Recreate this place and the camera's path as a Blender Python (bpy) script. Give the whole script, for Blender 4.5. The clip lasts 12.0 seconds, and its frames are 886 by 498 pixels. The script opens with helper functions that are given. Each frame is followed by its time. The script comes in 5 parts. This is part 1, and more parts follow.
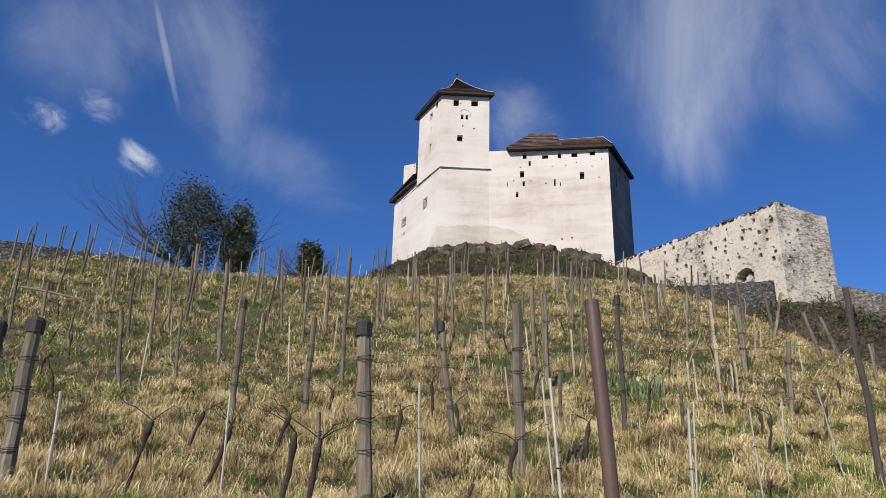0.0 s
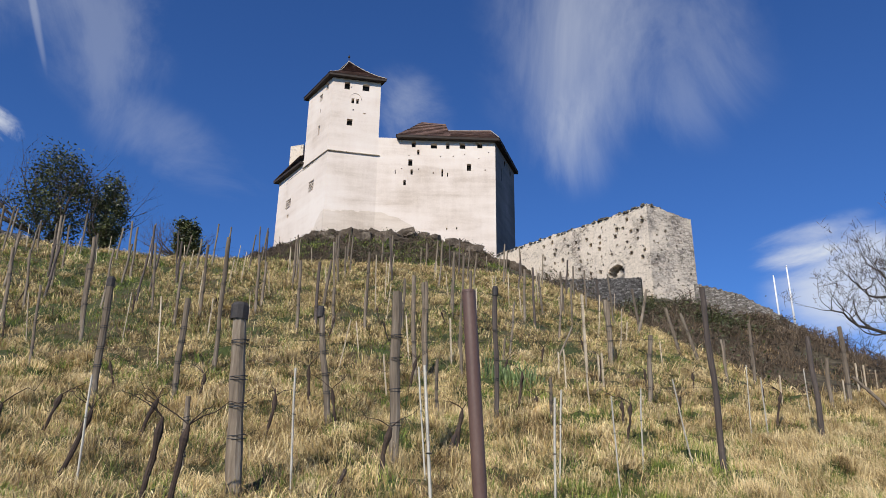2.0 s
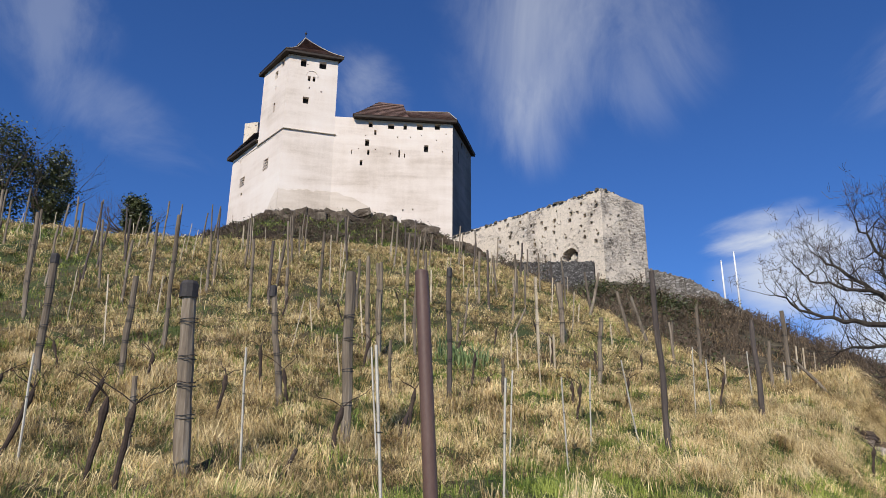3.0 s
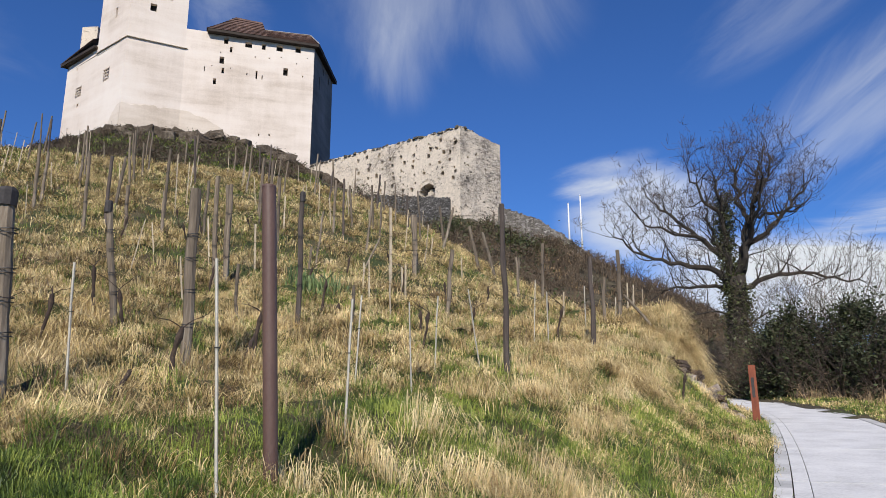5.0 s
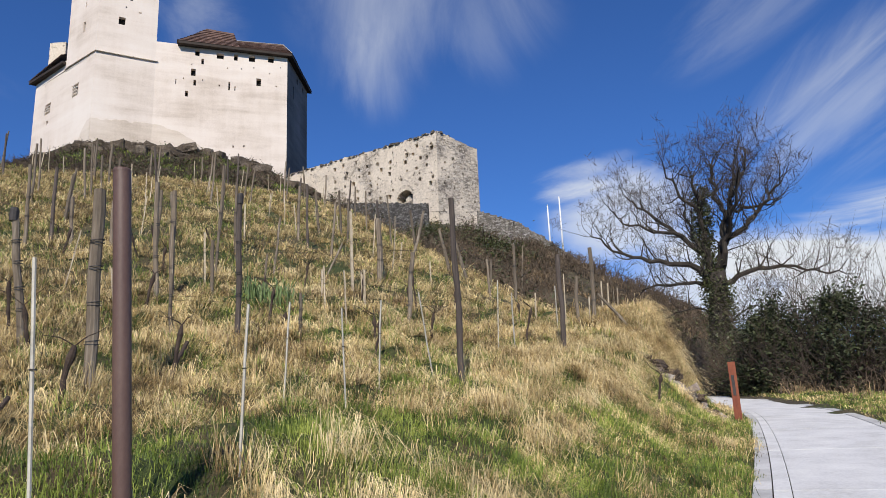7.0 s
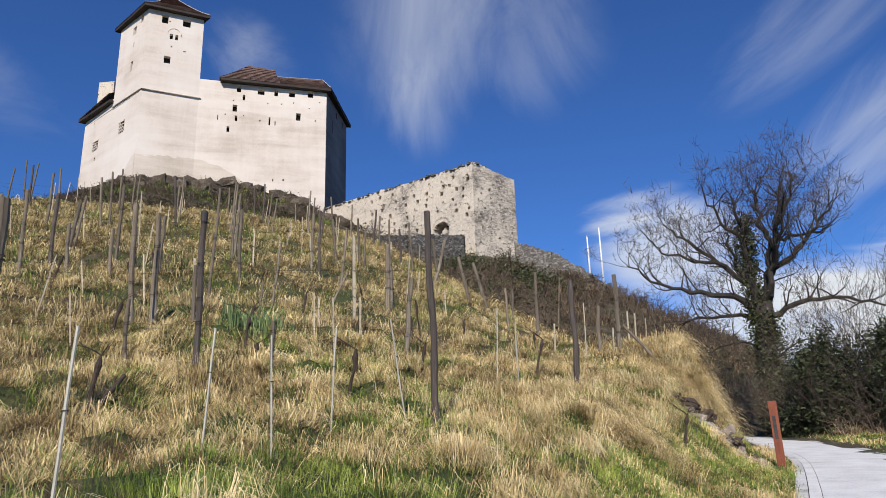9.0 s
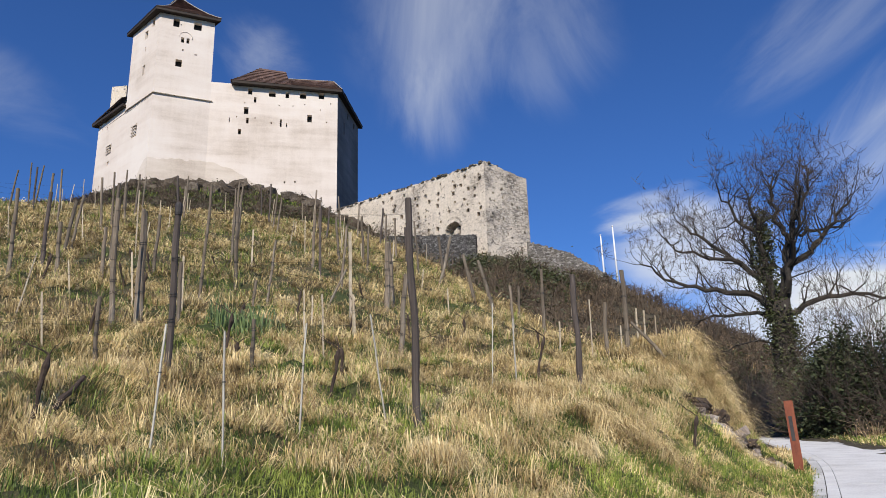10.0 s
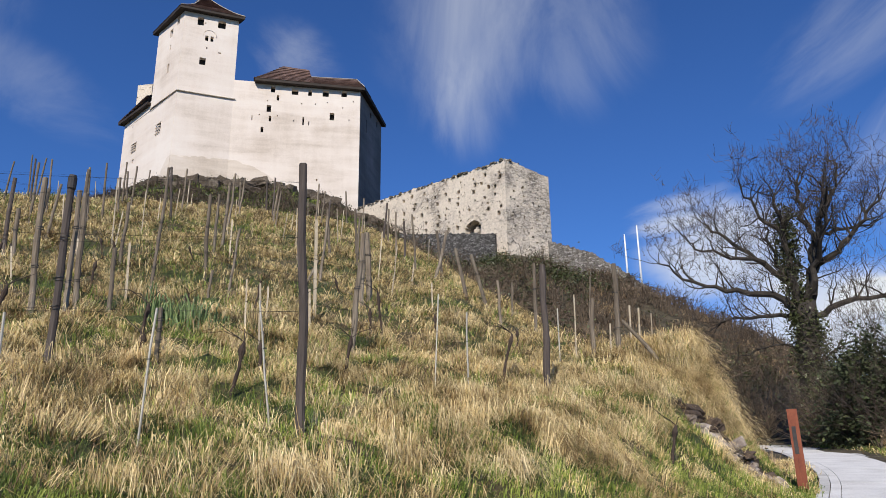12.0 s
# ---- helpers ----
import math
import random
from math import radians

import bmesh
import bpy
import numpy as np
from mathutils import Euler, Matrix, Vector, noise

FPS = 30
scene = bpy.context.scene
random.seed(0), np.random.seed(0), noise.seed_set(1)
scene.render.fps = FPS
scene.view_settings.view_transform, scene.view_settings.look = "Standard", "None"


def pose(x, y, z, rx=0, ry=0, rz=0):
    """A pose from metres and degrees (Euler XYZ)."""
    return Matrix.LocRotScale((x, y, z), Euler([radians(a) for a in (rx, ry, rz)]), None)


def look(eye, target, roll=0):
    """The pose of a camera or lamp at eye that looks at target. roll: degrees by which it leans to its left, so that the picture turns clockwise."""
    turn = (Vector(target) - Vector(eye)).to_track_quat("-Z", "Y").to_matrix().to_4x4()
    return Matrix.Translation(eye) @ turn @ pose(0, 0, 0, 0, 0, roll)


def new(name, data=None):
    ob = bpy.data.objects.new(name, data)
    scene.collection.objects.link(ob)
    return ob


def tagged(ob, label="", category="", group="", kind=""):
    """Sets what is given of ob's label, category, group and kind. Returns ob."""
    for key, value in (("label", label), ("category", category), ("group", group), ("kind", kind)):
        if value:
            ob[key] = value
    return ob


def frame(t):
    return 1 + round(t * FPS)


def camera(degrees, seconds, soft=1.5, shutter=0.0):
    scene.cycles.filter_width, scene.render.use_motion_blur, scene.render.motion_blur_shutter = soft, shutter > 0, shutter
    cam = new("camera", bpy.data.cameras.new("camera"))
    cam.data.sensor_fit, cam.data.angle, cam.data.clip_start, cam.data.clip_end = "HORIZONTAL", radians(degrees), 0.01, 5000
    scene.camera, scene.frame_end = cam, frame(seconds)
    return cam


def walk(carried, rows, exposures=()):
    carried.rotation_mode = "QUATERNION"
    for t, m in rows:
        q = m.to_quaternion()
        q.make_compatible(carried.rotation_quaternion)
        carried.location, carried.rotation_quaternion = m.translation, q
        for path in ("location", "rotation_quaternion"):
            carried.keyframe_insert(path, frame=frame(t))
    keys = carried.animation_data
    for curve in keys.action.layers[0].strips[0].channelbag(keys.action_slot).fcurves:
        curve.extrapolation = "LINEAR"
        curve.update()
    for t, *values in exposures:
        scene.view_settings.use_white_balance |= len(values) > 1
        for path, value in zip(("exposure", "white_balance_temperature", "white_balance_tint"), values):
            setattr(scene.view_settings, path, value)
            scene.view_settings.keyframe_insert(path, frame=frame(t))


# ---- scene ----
cam = camera(62.7, 12.0, soft=0.65)
METRES, EYE, TILT, LEAN, TURN = 5.5, 1.5, 20.5, -1.5, 0.0
ROWS = [
    (0.0, 0.0, 0.0, 0.0, 0.0, 0.0, -0.0),
    (0.5, 0.0013, -0.002, 0.0005, -2.57, -0.22, -0.94),
    (1.0, 0.0018, -0.0031, 0.0006, -5.02, -0.39, -1.72),
    (1.5, 0.0023, -0.0045, 0.0006, -7.2, -0.56, -2.25),
    (2.0, 0.0039, -0.0063, 0.001, -9.03, -0.82, -2.63),
    (2.5, 0.0057, -0.0072, 0.0003, -10.71, -1.3, -3.0),
    (3.0, 0.0076, -0.0065, -0.0005, -12.48, -2.08, -3.51),
    (5.0, 0.0199, -0.0026, -0.0182, -23.52, -6.32, -6.93),
    (5.5, 0.0355, 0.0073, -0.0234, -25.46, -6.74, -7.1),
    (6.0, 0.0905, 0.0225, -0.0254, -26.18, -6.77, -6.79),
    (6.5, 0.1301, 0.053, -0.0396, -25.86, -6.39, -6.0),
    (7.0, 0.1757, 0.1009, -0.0457, -24.96, -5.61, -5.09),
    (9.0, 0.4208, 0.2517, -0.0852, -21.51, -3.25, -4.63),
    (9.5, 0.47, 0.2945, -0.1013, -20.94, -3.26, -4.42),
    (10.0, 0.5278, 0.334, -0.1109, -20.35, -3.23, -4.03),
    (10.5, 0.6053, 0.3624, -0.1166, -19.74, -3.06, -3.76),
    (11.0, 0.6753, 0.4078, -0.135, -19.09, -2.91, -3.79),
    (11.5, 0.7533, 0.4422, -0.1467, -18.5, -2.99, -4.03),
    (12.0, 0.8288, 0.4796, -0.1528, -17.94, -3.32, -4.31),
]
walk(cam, [(t, pose(0, 0, EYE, TILT, LEAN, TURN) @ pose(METRES * x, METRES * y, METRES * z, 90 + pitch, roll, yaw)) for t, x, y, z, yaw, pitch, roll in ROWS])

# ---- sky, sun, exposure ----
scene.view_settings.exposure = 0.0
SUN_AZ, SUN_EL = radians(211.0), radians(37.0)      # clockwise from +y, and height
TO_SUN = Vector((math.sin(SUN_AZ) * math.cos(SUN_EL), math.cos(SUN_AZ) * math.cos(SUN_EL), math.sin(SUN_EL)))
sun_data = bpy.data.lights.new("sun", "SUN")
sun_data.energy, sun_data.angle, sun_data.color = 5.0, radians(0.53), (1.0, 0.93, 0.83)
sun = new("sun", sun_data)
sun.matrix_world = look((0, 0, 60), Vector((0, 0, 60)) - TO_SUN)


def link(tree, a, b):
    tree.links.new(a, b)


def node(tree, kind, **values):
    n = tree.nodes.new(kind)
    for key, value in values.items():
        n.inputs[key.replace("_", " ")].default_value = value
    return n


def math_node(tree, op, a, b=None, clamp=False):
    n = tree.nodes.new("ShaderNodeMath")
    n.operation, n.use_clamp = op, clamp
    for slot, v in ((0, a), (1, b)):
        if v is None:
            continue
        if isinstance(v, (int, float)):
            n.inputs[slot].default_value = v
        else:
            link(tree, v, n.inputs[slot])
    return n.outputs[0]


def ramp(tree, value, stops):
    n = tree.nodes.new("ShaderNodeValToRGB")
    els = n.color_ramp.elements
    while len(els) < len(stops):
        els.new(0.5)
    for e, (pos, colour) in zip(els, stops):
        e.position, e.color = pos, (*colour, 1.0) if len(colour) == 3 else colour
    if value is not None:
        link(tree, value, n.inputs[0])
    return n.outputs[0]


def mix(tree, fac, a, b, blend="MIX"):
    n = tree.nodes.new("ShaderNodeMix")
    n.data_type, n.blend_type = "RGBA", blend
    for slot, v in ((0, fac), (6, a), (7, b)):
        if isinstance(v, (int, float)):
            n.inputs[slot].default_value = v
        elif isinstance(v, tuple):
            n.inputs[slot].default_value = (*v, 1.0)
        else:
            link(tree, v, n.inputs[slot])
    return n.outputs[2]


def ramp_values(tree, value, low, high):
    n = tree.nodes.new("ShaderNodeMapRange")
    n.interpolation_type = "SMOOTHSTEP"
    link(tree, value, n.inputs[0])
    n.inputs[1].default_value, n.inputs[2].default_value = low, high
    return n.outputs[0]


world = bpy.data.worlds.new("sky")
scene.world = world
world.use_nodes = True
wt = world.node_tree
wt.nodes.clear()
sky = wt.nodes.new("ShaderNodeTexSky")
sky.sky_type, sky.sun_disc = "NISHITA", False
sky.sun_elevation, sky.sun_rotation = SUN_EL, SUN_AZ
sky.air_density, sky.dust_density, sky.ozone_density, sky.altitude = 1.05, 0.2, 3.0, 600
coord = wt.nodes.new("ShaderNodeTexCoord")
sky_dir = coord.outputs["Generated"]


def cloud_patch(heading, height, size_across, size_up, strength, turn=0.0, stretch=(1, 1), scale=6.0, detail=8.0, seed=0.0, edge=(0.15, 1.15), soft=0.9):
    """A soft patch of cloud in one quarter of the sky, broken up by noise drawn out along one way."""
    a, e = radians(heading), radians(height)
    out = Vector((math.sin(a) * math.cos(e), math.cos(a) * math.cos(e), math.sin(e)))
    right = Vector((math.cos(a), -math.sin(a), 0))
    up = right.cross(out)
    c, s = math.cos(radians(turn)), math.sin(radians(turn))
    axis_u, axis_v = right * c + up * s, up * c - right * s

    def dot(v):
        n = wt.nodes.new("ShaderNodeVectorMath")
        n.operation = "DOT_PRODUCT"
        link(wt, sky_dir, n.inputs[0])
        n.inputs[1].default_value = v
        return n.outputs["Value"]

    u, v, w = dot(axis_u), dot(axis_v), dot(out)
    both = wt.nodes.new("ShaderNodeCombineXYZ")
    link(wt, math_node(wt, "MULTIPLY", u, stretch[0]), both.inputs[0])
    link(wt, math_node(wt, "MULTIPLY", v, stretch[1]), both.inputs[1])
    both.inputs[2].default_value = seed
    grain = node(wt, "ShaderNodeTexNoise", Scale=scale, Detail=detail, Roughness=0.6, Distortion=0.6)
    link(wt, both.outputs[0], grain.inputs["Vector"])
    far = math_node(wt, "ADD", math_node(wt, "POWER", math_node(wt, "ABSOLUTE", math_node(wt, "DIVIDE", u, math.sin(radians(size_across)))), 2.0),
                    math_node(wt, "POWER", math_node(wt, "ABSOLUTE", math_node(wt, "DIVIDE", v, math.sin(radians(size_up)))), 2.0))
    body = math_node(wt, "SUBTRACT", 1.0, far, clamp=True)
    front = math_node(wt, "GREATER_THAN", w, 0.0)
    ragged = ramp_values(wt, math_node(wt, "ADD", math_node(wt, "MULTIPLY", math_node(wt, "SUBTRACT", grain.outputs["Fac"], 0.5), 2.6), math_node(wt, "MULTIPLY", body, 0.8)), edge[0], edge[1])
    return math_node(wt, "MULTIPLY", math_node(wt, "MULTIPLY", math_node(wt, "MULTIPLY", ragged, ramp_values(wt, body, 0.0, soft)), front), strength)


CLOUDS = [
    cloud_patch(20, 36, 9, 12, 0.46, 4, (1.3, 0.7), 4.0, seed=1.0, edge=(-0.1, 1.5)),           # tall veil over the castle
    cloud_patch(20.5, 28, 5, 5.5, 0.28, 4, (1.6, 0.6), 8.0, seed=4.0, edge=(0.0, 1.5)),
    cloud_patch(29, 33, 9, 9, 0.18, 20, (1.2, 0.8), 5.0, seed=14.0),
    cloud_patch(50, 9.0, 12, 4.8, 0.85, -3, (0.6, 1.5), 4.0, seed=2.0, edge=(-0.1, 0.5)),
    cloud_patch(61, 9.6, 15, 5.8, 0.95, -3, (0.5, 1.8), 6.0, seed=31.0, edge=(0.0, 0.7), soft=0.5),   # white bank low behind the big tree
    cloud_patch(41, 15, 8, 5.5, 0.75, -6, (0.7, 1.3), 6.0, seed=15.0, edge=(0.0, 0.8)),
    cloud_patch(37, 18.8, 5.5, 1.3, 0.6, 12, (0.5, 2.2), 7.0, seed=3.0),      # streaks beside it
    cloud_patch(36.5, 17.4, 4.0, 1.2, 0.6, 8, (0.5, 2.2), 7.0, seed=23.0),
    cloud_patch(66, 12, 9, 5, 0.7, 5, (0.6, 1.5), 5.0, seed=9.0, edge=(0.0, 0.7)),
    cloud_patch(57, 21, 12, 6, 0.38, 35, (0.4, 2.4), 6.0, seed=5.0),
    cloud_patch(52, 29, 10, 4, 0.2, 25, (0.5, 2.0), 6.0, seed=25.0),
    cloud_patch(-25.7, 24.5, 2.6, 1.4, 0.75, -38, (1.0, 1.6), 26.0, seed=6.0, edge=(0.2, 1.5), soft=0.9),   # small puffs
    cloud_patch(-33.0, 26.0, 2.4, 1.4, 0.7, -5, (1, 1.2), 26.0, seed=7.0, edge=(0.3, 1.6)),
    cloud_patch(-29.3, 27.7, 2.0, 1.6, 0.6, -20, (1, 1), 26.0, seed=8.0, edge=(0.3, 1.6)),
    cloud_patch(-25.2, 32.5, 0.33, 5.0, 0.2, 22, (3.0, 0.4), 6.0, seed=10.0, edge=(-0.3, 0.7)),   # a thin trail
    cloud_patch(-20, 33, 6, 9, 0.2, 18, (1.3, 0.6), 6.0, seed=11.0),
    cloud_patch(-30, 33, 9, 7, 0.2, 10, (1.0, 0.6), 5.0, seed=21.0),
    cloud_patch(-13, 25, 9, 4, 0.16, -20, (1.0, 0.9), 6.0, seed=13.0),
    cloud_patch(6, 29, 5, 6, 0.3, 25, (1.0, 0.8), 7.0, seed=12.0),
]
cover = CLOUDS[0]
for patch in CLOUDS[1:]:
    cover = math_node(wt, "ADD", cover, patch)
cover = math_node(wt, "MULTIPLY", cover, 1.0, clamp=True)
deep = mix(wt, 1.0, sky.outputs[0], (0.43, 0.76, 1.31), "MULTIPLY")
sky_colour = mix(wt, cover, deep, (8.6, 9.0, 9.6))
air = node(wt, "ShaderNodeBackground", Strength=0.088)
link(wt, sky_colour, air.inputs["Color"])
wout = wt.nodes.new("ShaderNodeOutputWorld")
link(wt, air.outputs[0], wout.inputs[0])

# ---- the lie of the land ----
WALK_DIR = (0.855, 0.519)           # the way the path runs where the walk goes along it
PATH_WIDTH = 2.75


def along(x, y):
    """Metres along the path's chord, and metres to its uphill side."""
    return x * WALK_DIR[0] + y * WALK_DIR[1], y * WALK_DIR[0] - x * WALK_DIR[1]


def far_bend(t):
    """Past the outcrop the path swings further uphill."""
    return 0.008 * (min(t, 31.0) - 21.0) ** 2 + 0.12 * max(0.0, t - 31.0) if t > 21.0 else 0.0


def path_edge(s):
    """How far uphill of the chord the path's upper edge lies."""
    t = max(-4.0, min(44.0, s))
    return far_bend(t) + 0.34 + 0.13 * t + 0.0021 * t * t + 0.018 * max(0.0, t - 34.0) ** 2 + (0.11 * (s + 4) if s < -4 else 0.0)


def path_slope(s):
    t = max(-4.0, min(44.0, s))
    return 0.0 if s > 44 else 0.13 + 0.0042 * t + 0.036 * max(0.0, t - 34.0) + 0.016 * max(0.0, min(t, 31.0) - 21.0)


def path_lower(s):
    return path_edge(s) - PATH_WIDTH * math.hypot(1.0, path_slope(s))


def path_height(s):
    return 0.03 + 0.058 * min(s, 40.0) + 0.03 * max(0.0, s - 40.0)


def smooth(a, b, v):
    v = min(1.0, max(0.0, (v - a) / (b - a)))
    return v * v * (3 - 2 * v)


def soft_max(a, b, k):
    d = max(-40.0, min(40.0, (a - b) / k))
    return b + k * math.log1p(math.exp(d))


def vineyard(x, y):
    """The hillside of the vineyard, a gentle convex slope."""
    u, v = max(-21.0, min(17.0, x)) / 10, max(-4.0, min(48.0, y)) / 10
    z = (0.302 - 0.086 * u + 0.816 * v - 0.265 * u * u + 0.098 * u * v + 1.223 * v * v
         - 0.251 * u ** 3 + 0.023 * u * u * v + 0.002 * u * v * v - 0.138 * v ** 3)
    z += 0.2 * max(0.0, y - 48.0) - 0.03 * max(0.0, -21.0 - x)
    return z - 0.75 * soft_max(x - 15.5 - 0.02 * y, 0.0, 1.2)


RIDGE = ((-70, 112, 30), (-30, 104, 31), (-11.7, 99, 32.6), (-4.9, 98.9, 35.5), (0.3, 99, 37.7), (11, 98.4, 37.9), (17.3, 97.5, 36.6), (24, 97, 34.0), (37, 77, 24.8),
         (45, 71.4, 21.2), (49.6, 68.8, 17.6), (52, 65.5, 14.6), (53.5, 63.5, 12.9), (55, 62, 11.5), (58, 58, 10.8), (62, 54, 9.0), (68, 48, 5.0))


def castle_hill(x, y):
    best = -50.0
    for (ax, ay, az), (bx, by, bz) in zip(RIDGE, RIDGE[1:]):
        dx, dy = bx - ax, by - ay
        k = max(0.0, min(1.0, ((x - ax) * dx + (y - ay) * dy) / (dx * dx + dy * dy)))
        d = math.hypot(x - ax - k * dx, y - ay - k * dy)
        best = max(best, az + k * (bz - az) - 0.6 * max(0.0, d - 2.0) + 0.12 * max(0.0, d - 30))
    return best


def benched(x, y, hill):
    """The hillside, cut back where the path runs along it."""
    s, p = along(x, y)
    up, low = path_edge(s), path_lower(s)
    bench = path_height(max(-30.0, min(70.0, s)))
    if p >= up:
        hill += 0.75 * math.exp(-((x - 14.3) / 2.2) ** 2 - ((y - 16.6) / 2.2) ** 2)
        hill += 1.15 * math.exp(-((x - 15.5) / 1.05) ** 2 - ((y - 16.7) / 1.3) ** 2)
        wide = 3.1 - 0.6 * smooth(15, 19, s) + 9.0 * smooth(24, 34, s)
        return bench + (hill - bench) * smooth(0.05 + 3.0 * smooth(22.5, 27, s), wide, p - up)
    if p <= low:
        return bench - 0.10 * max(0.0, low - p - 2.0) if low - p < 40 else bench - 3.8 - 0.02 * (low - p - 40)
    return bench


def ground_height(x, y):
    """The lie of the ground; past the path's end the hillside closes in again."""
    hill = soft_max(soft_max(vineyard(x, y), castle_hill(x, y), 1.0), -8.0, 2.0)
    z = benched(x, y, hill)
    s, p = along(x, y)
    return z + smooth(50.0, 60.0, s) * smooth(-25.0, -5.0, p - path_lower(s)) * max(0.0, hill - z)


# ---- materials ----
def material(name, rough=0.8, metal=0.0):
    m = bpy.data.materials.new(name)
    m.use_nodes = True
    t = m.node_tree
    b = t.nodes["Principled BSDF"]
    b.inputs["Roughness"].default_value, b.inputs["Metallic"].default_value = rough, metal
    return m, t, b


def place(t, scale=(1, 1, 1), own=False):
    c = t.nodes.new("ShaderNodeTexCoord" if own else "ShaderNodeNewGeometry")
    n = t.nodes.new("ShaderNodeMapping")
    n.inputs["Scale"].default_value = scale
    link(t, c.outputs["Object" if own else "Position"], n.inputs["Vector"])
    return n.outputs[0]


def grain(t, where, scale, detail=5.0, rough=0.55, distort=0.0):
    n = node(t, "ShaderNodeTexNoise", Scale=scale, Detail=detail, Roughness=rough, Distortion=distort)
    link(t, where, n.inputs["Vector"])
    return n.outputs["Fac"]


def relief(t, b, height, strength, distance):
    n = node(t, "ShaderNodeBump", Strength=strength, Distance=distance)
    link(t, height, n.inputs["Height"])
    link(t, n.outputs[0], b.inputs["Normal"])


def two_scale(name, colours, coarse, fine, rough=0.85, bump=0.4, depth=0.02, stretch=(1, 1, 1), metal=0.0, random=0.0, own=False):
    """A surface whose colour drifts over the coarse scale and is broken by grain at the fine one."""
    m, t, b = material(name, rough, metal)
    where = place(t, stretch, own)
    big, small = grain(t, where, coarse, 4), grain(t, where, fine, 6, 0.65)
    v = math_node(t, "ADD", math_node(t, "MULTIPLY", big, 0.55), math_node(t, "MULTIPLY", small, 0.45))
    c = ramp(t, v, [(0.3 + 0.4 * i / (len(colours) - 1), k) for i, k in enumerate(colours)])
    if random:
        o = t.nodes.new("ShaderNodeObjectInfo")
        g = t.nodes.new("ShaderNodeNewGeometry")
        r = math_node(t, "FRACT", math_node(t, "ADD", o.outputs["Random"], g.outputs["Random Per Island"]))
        hsv = node(t, "ShaderNodeHueSaturation")
        link(t, math_node(t, "ADD", math_node(t, "MULTIPLY", r, 2 * random), 1.0 - random), hsv.inputs["Value"])
        link(t, c, hsv.inputs["Color"])
        c = hsv.outputs[0]
    link(t, c, b.inputs["Base Color"])
    if bump:
        relief(t, b, small, bump, depth)
    return m


def soil_material():
    m, t, b = material("turf", 0.95)
    where = place(t)
    patches, tufts, fine = grain(t, where, 0.45, 5, 0.6, 0.6), grain(t, where, 2.6, 6, 0.65, 0.8), grain(t, place(t, (1, 1, 0.4)), 24, 5, 0.7)
    straw = ramp(t, fine, [(0.3, (0.032, 0.023, 0.011)), (0.5, (0.085, 0.063, 0.028)), (0.72, (0.20, 0.155, 0.075))])
    green = ramp(t, fine, [(0.3, (0.018, 0.026, 0.006)), (0.55, (0.052, 0.074, 0.013)), (0.75, (0.12, 0.145, 0.035))])
    which = ramp_values(t, math_node(t, "ADD", math_node(t, "MULTIPLY", patches, 0.6), math_node(t, "MULTIPLY", tufts, 0.4)), 0.42, 0.56)
    c = mix(t, which, straw, green)
    # scrub and bare earth take over on the castle's rock
    at = t.nodes.new("ShaderNodeAttribute")
    at.attribute_name = "scrub"
    earth = ramp(t, grain(t, where, 1.3, 7, 0.7, 0.5), [(0.3, (0.017, 0.013, 0.008)), (0.48, (0.050, 0.040, 0.022)), (0.6, (0.095, 0.078, 0.044)), (0.78, (0.21, 0.185, 0.14))])
    c = mix(t, at.outputs["Fac"], c, earth)
    link(t, c, b.inputs["Base Color"])
    relief(t, b, math_node(t, "ADD", fine, tufts), 0.8, 0.06)
    return m


def blade_material(name, dark, mid, light):
    m, t, b = material(name, 0.6)
    g = t.nodes.new("ShaderNodeNewGeometry")
    # whole clumps are bleached, brown or fresh, and the blades differ a little within each
    clump = math_node(t, "ADD", math_node(t, "MULTIPLY", grain(t, place(t), 2.2, 3, 0.6, 0.6), 2.6), math_node(t, "MULTIPLY", grain(t, place(t), 0.5, 3), 1.2))
    pick = math_node(t, "ADD", math_node(t, "MULTIPLY", g.outputs["Random Per Island"], 0.62), math_node(t, "SUBTRACT", clump, 1.72), clamp=True)
    c = ramp(t, pick, [(0.0, dark), (0.42, mid), (0.95, light)])
    drift = grain(t, place(t), 1.1, 4, 0.6)
    hsv = node(t, "ShaderNodeHueSaturation")
    link(t, math_node(t, "ADD", math_node(t, "MULTIPLY", drift, 1.4), 0.3), hsv.inputs["Value"])
    link(t, c, hsv.inputs["Color"])
    link(t, hsv.outputs[0], b.inputs["Base Color"])
    return m


def plaster_material(name, stops):
    """Old lime render: pale, patched and streaked."""
    m, t, b = material(name, 0.92)
    where = place(t)
    streak = grain(t, place(t, (1.0, 1.0, 0.08)), 1.6, 5, 0.6)
    band = grain(t, place(t, (0.12, 0.12, 0.9)), 0.9, 4, 0.6, 0.4)
    big, fine = grain(t, where, 0.12, 4), grain(t, where, 5.0, 6, 0.7)
    v = math_node(t, "ADD", math_node(t, "ADD", math_node(t, "MULTIPLY", big, 0.45), math_node(t, "MULTIPLY", streak, 0.10)),
                  math_node(t, "ADD", math_node(t, "MULTIPLY", band, 0.28), math_node(t, "MULTIPLY", fine, 0.17)))
    c = ramp(t, v, stops)
    link(t, c, b.inputs["Base Color"])
    relief(t, b, fine, 0.35, 0.05)
    return m


